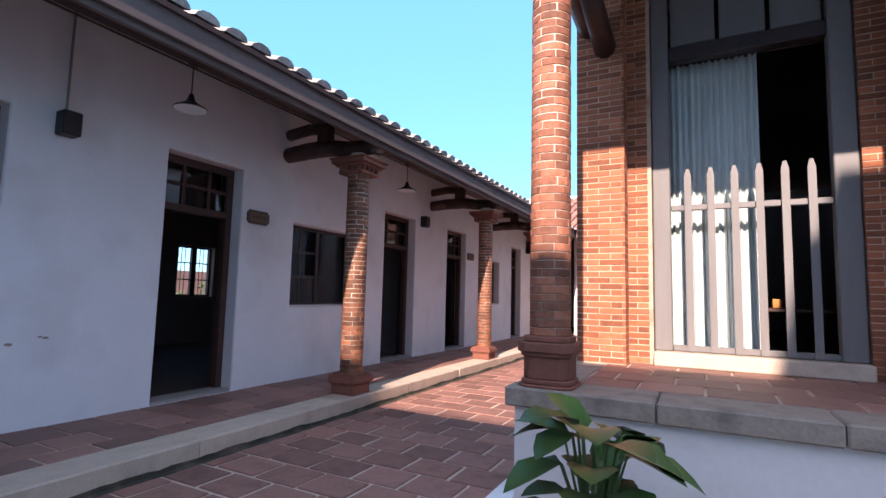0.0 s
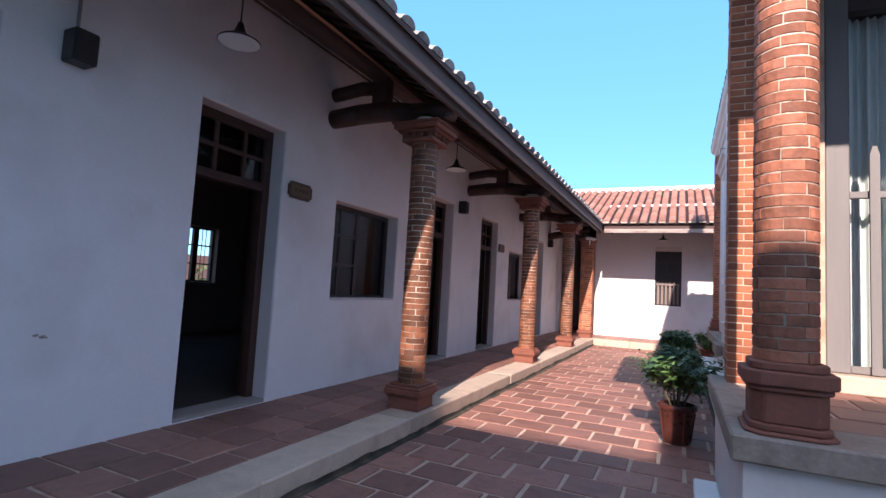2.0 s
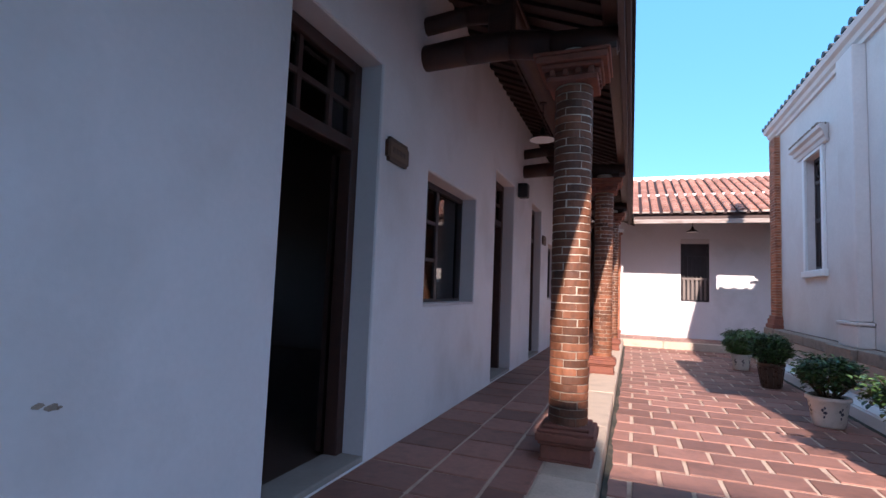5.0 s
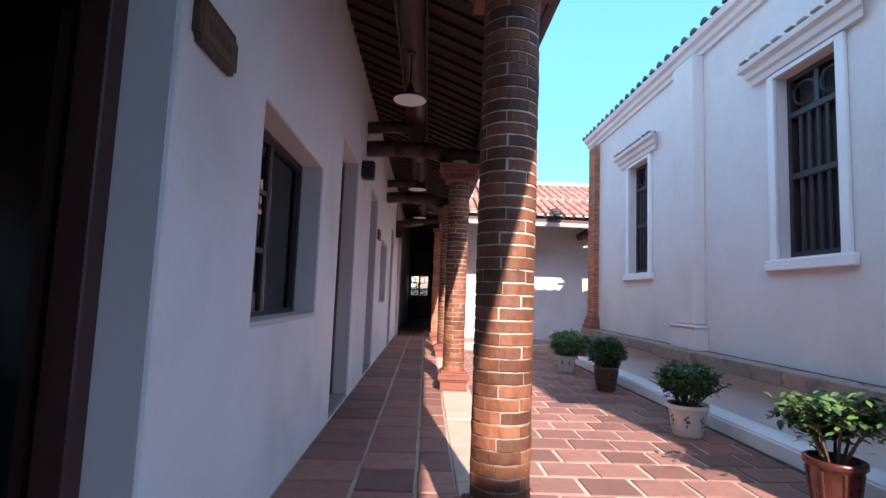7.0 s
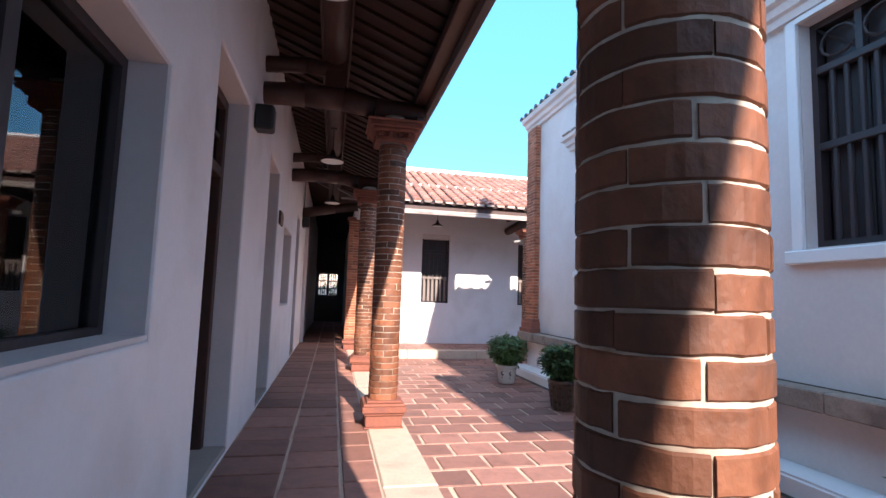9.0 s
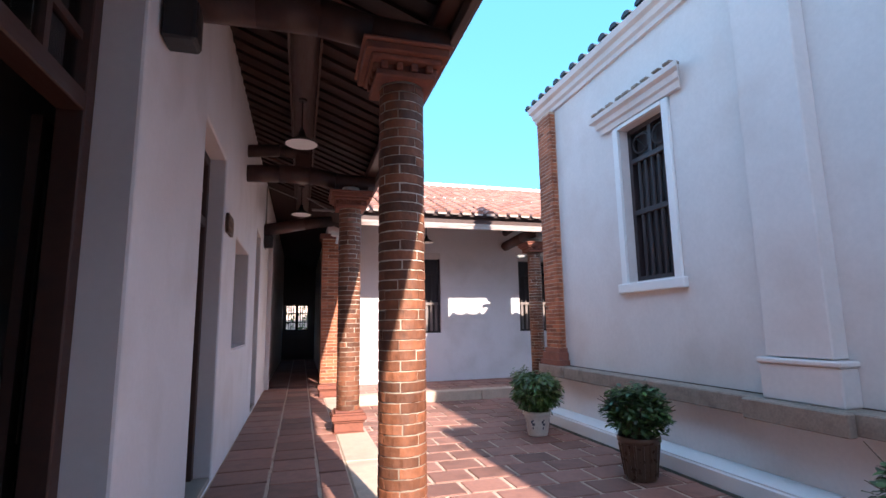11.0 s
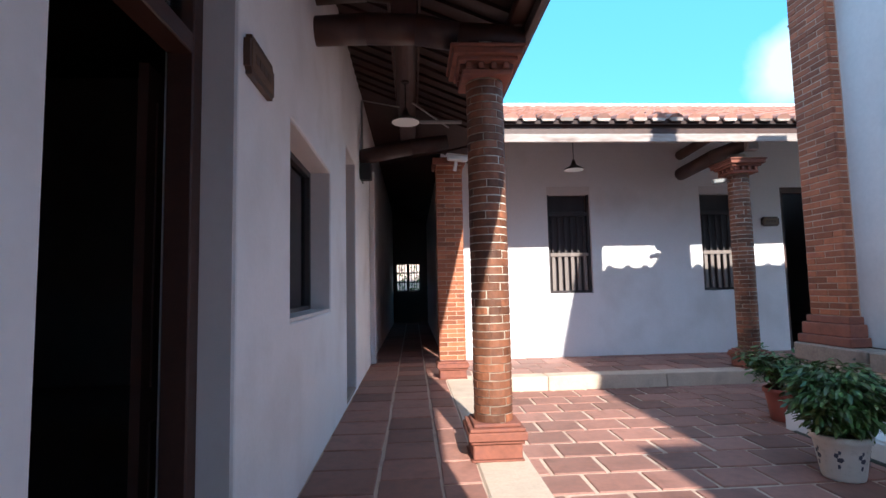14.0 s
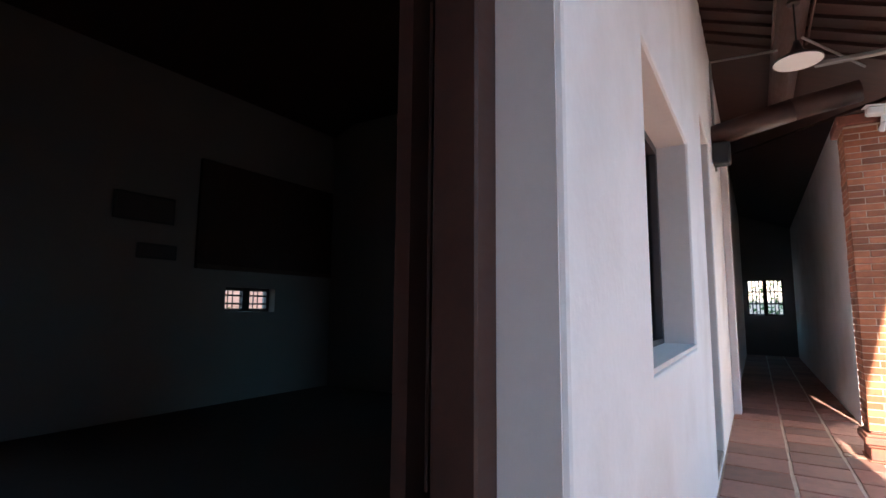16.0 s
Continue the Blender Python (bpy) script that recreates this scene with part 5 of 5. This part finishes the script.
FULL = flat_brick(0.225, 0.03, COURSE - JOINT, M_BRICKRED)
HALF = flat_brick(0.107, 0.03, COURSE - JOINT, M_BRICKRED)
PAIR = ((FULL, 0.225), (HALF, 0.107))


def pier(label, x0, x1, y0, y1, z0, z1, faces):
    p = thing("brick_pier", label, "pier")
    part("mortar_core", box(bmesh.new(), x0 + 0.004, x1, y0 + 0.004, y1, z0, z1), M_MORTARRED, p, "reddish mortar joints")
    if "s" in faces:
        brick_face(p, PAIR, pose(x0, y0 + 0.03, 0), x1 - x0, z0 + 0.006, z1, 0)
    if "e" in faces:
        brick_face(p, PAIR, pose(x1 - 0.028, y0, 0, 0, 0, 90), y1 - y0, z0 + 0.006, z1, 1)
    if "w" in faces:
        brick_face(p, PAIR, pose(x0 + 0.03, y1, 0, 0, 0, -90), y1 - y0, z0 + 0.006, z1, 1)
    return p


pier("orange-red brick pier at the hall corner", -1.10, -0.615, 5.13, 5.40, PLAT, 4.99, "swe")
pier("stepped orange-red brick jamb beside the hall door", -0.640, -0.378, 5.402, 5.615, PLAT, 4.99, "s")
pier("orange-red brick jamb on the far side of the hall door", 1.378, 1.62, 5.40, 5.615, PLAT, 4.99, "s")
pier("orange-red brick pier past the hall door", 1.622, 2.10, 5.13, 5.58, PLAT, 4.99, "sw")
corner = pier("red brick corner pier at the rear of the hall", -0.72, -0.60, 14.05, 14.50, 0.95, 4.99, "sw")
for k, (a, b, f) in enumerate(((0.674, 0.76, 0.09), (0.76, 0.88, 0.06), (0.88, 0.95, 0.03))):
    part("base_course", box(bmesh.new(), -0.72 - f, -0.60, 14.05 - f, 14.50 + f, a, b, 0.008), M_BASE, corner)

# square pillar at the passage mouth
sq = thing("brick_pillar", "square red brick pillar with a stepped base at the passage", "column")
part("mortar_core", box(bmesh.new(), -0.185, 0.185, -0.185, 0.185, 0.27, 3.1), M_MORTARRED, sq, "reddish mortar joints")
column_base(sq, 0.0, 0.27, 0.22)
FULL2 = flat_brick(0.252, 0.03, COURSE - JOINT, M_BRICKRED)
HALF2 = flat_brick(0.116, 0.03, COURSE - JOINT, M_BRICKRED)
for k in range(4):
    brick_face(sq, ((FULL2, 0.252), (HALF2, 0.116)), pose(0, 0, 0, 0, 0, 90 * k) @ pose(-0.19, -0.16, 0), 0.38, 0.276, 3.1, k % 2)
bm = bmesh.new()
box(bm, -0.24, 0.24, -0.24, 0.24, 3.1, 3.2, 0.01)
part("cap_course", bm, M_BASE, sq)
sq.matrix_basis = pose(-4.20, 17.0, 0)


# ---- floor tiles ----
def tile_mesh(w, l):
    bm = bmesh.new()
    box(bm, -w / 2, w / 2, -l / 2, l / 2, -0.03, 0)
    es = [e for e in bm.edges if all(v.co.z > -0.001 for v in e.verts)]
    bmesh.ops.bevel(bm, geom=es, offset=0.006, segments=1, affect="EDGES")
    return finish("tile", bm, M_TILE)


def tile_field(name, label, x0, x1, y0, y1, z, w, l, rows_along, near, gap=0.026, cat="floor"):
    """Tiles in running bond. near: (y0, y1) in which each tile is a piece of its own."""
    top = tagged(thing(name, label, cat), kind="structure")
    cache, far_v, far_f = {}, [], []
    r, (b0, b1, a0, a1) = 0, ((y0, y1, x0, x1) if rows_along == "x" else (x0, x1, y0, y1))
    sb, sa = (l, w) if rows_along == "x" else (w, l)
    b = b0
    while b < b1 - 0.04:
        be = min(b + sb, b1)
        a = a0 - (sa / 2 if r % 2 else 0) - random.uniform(0, 0.03)
        while a < a1 - 0.03:
            s, e = max(a, a0), min(a + sa, a1)
            a += sa
            if e - s < 0.05:
                continue
            cx, cy = ((s + e) / 2, (b + be) / 2) if rows_along == "x" else ((b + be) / 2, (s + e) / 2)
            tw, tl = ((e - s), (be - b)) if rows_along == "x" else ((be - b), (e - s))
            tw, tl = round(tw - gap * random.uniform(0.7, 1.3), 2), round(tl - gap * random.uniform(0.7, 1.3), 2)
            dz = random.uniform(-0.0025, 0.0025)
            tilt = pose(cx, cy, z + dz, random.uniform(-0.25, 0.25), random.uniform(-0.25, 0.25), random.uniform(-1.1, 1.1))
            if near[0] <= cy <= near[1]:
                if (tw, tl) not in cache:
                    cache[tw, tl] = tile_mesh(tw, tl)
                ob = new("tile", cache[tw, tl])
                ob.parent, ob.matrix_basis = top, tilt
            else:
                o = len(far_v)
                for zz, q in ((-0.03, 1.0), (-0.004, 1.0), (0.0, 0.985)):
                    far_v += [tilt @ Vector((sx * tw / 2 * q, sy * tl / 2 * q, zz)) for sx, sy in ((-1, -1), (1, -1), (1, 1), (-1, 1))]
                for h in (0, 4):
                    far_f += [(o + h + i, o + h + (i + 1) % 4, o + h + 4 + (i + 1) % 4, o + h + 4 + i) for i in range(4)]
                far_f.append((o + 8, o + 9, o + 10, o + 11))
        b = be
        r += 1
    if far_v:
        me = bpy.data.meshes.new("tiles")
        me.from_pydata([tuple(v) for v in far_v], [], far_f)
        me.materials.append(M_TILEJ)
        ob = new("tiles", me)
        ob.parent = top
        tagged(ob, kind="stuff")


tile_field("arcade_tiles_wall_row", "worn red clay tiles along the arcade wall", XW, -5.01, -2, 28.8, 0, 0.50, 0.44, "y", (0, 18))
tile_field("arcade_tiles_middle_row", "worn red clay tiles along the arcade middle", -5.01, -4.58, -2, 28.8, 0, 0.43, 0.41, "y", (0, 18))
tile_field("arcade_tiles_kerb_row", "worn red clay tiles beside the arcade kerb", -4.58, KIN, -2, YK + 0.3, 0, 0.28, 0.43, "y", (0, 18))
tile_field("lane_tiles", "worn red clay tiles laid in bond on the courtyard lane", KOUT, -1.0, -6, YK, LANE, 0.46, 0.385, "x", (4.0, 15.5), 0.037, "pavement")
tile_field("rear_lane_tiles", "worn red clay tiles behind the hall", -1.0, 5, 14.62, YK, LANE, 0.46, 0.385, "x", (14, 17), 0.03, "pavement")
tile_field("end_arcade_tiles", "worn red clay tiles of the cross arcade", KIN, 6, YK + 0.3, YE, 0, 0.45, 0.46, "x", (16, 19))
tile_field("porch_tiles", "worn red clay tiles of the porch floor", -0.8, 4, 3.75, 5.42, PLAT, 0.45, 0.42, "x", (3, 6))
tile_field("door_room_tiles", "red tiles in the passage", -4.58, -4.2, YK + 0.3, 28.8, 0.0, 0.38, 0.43, "y", (40, 41))
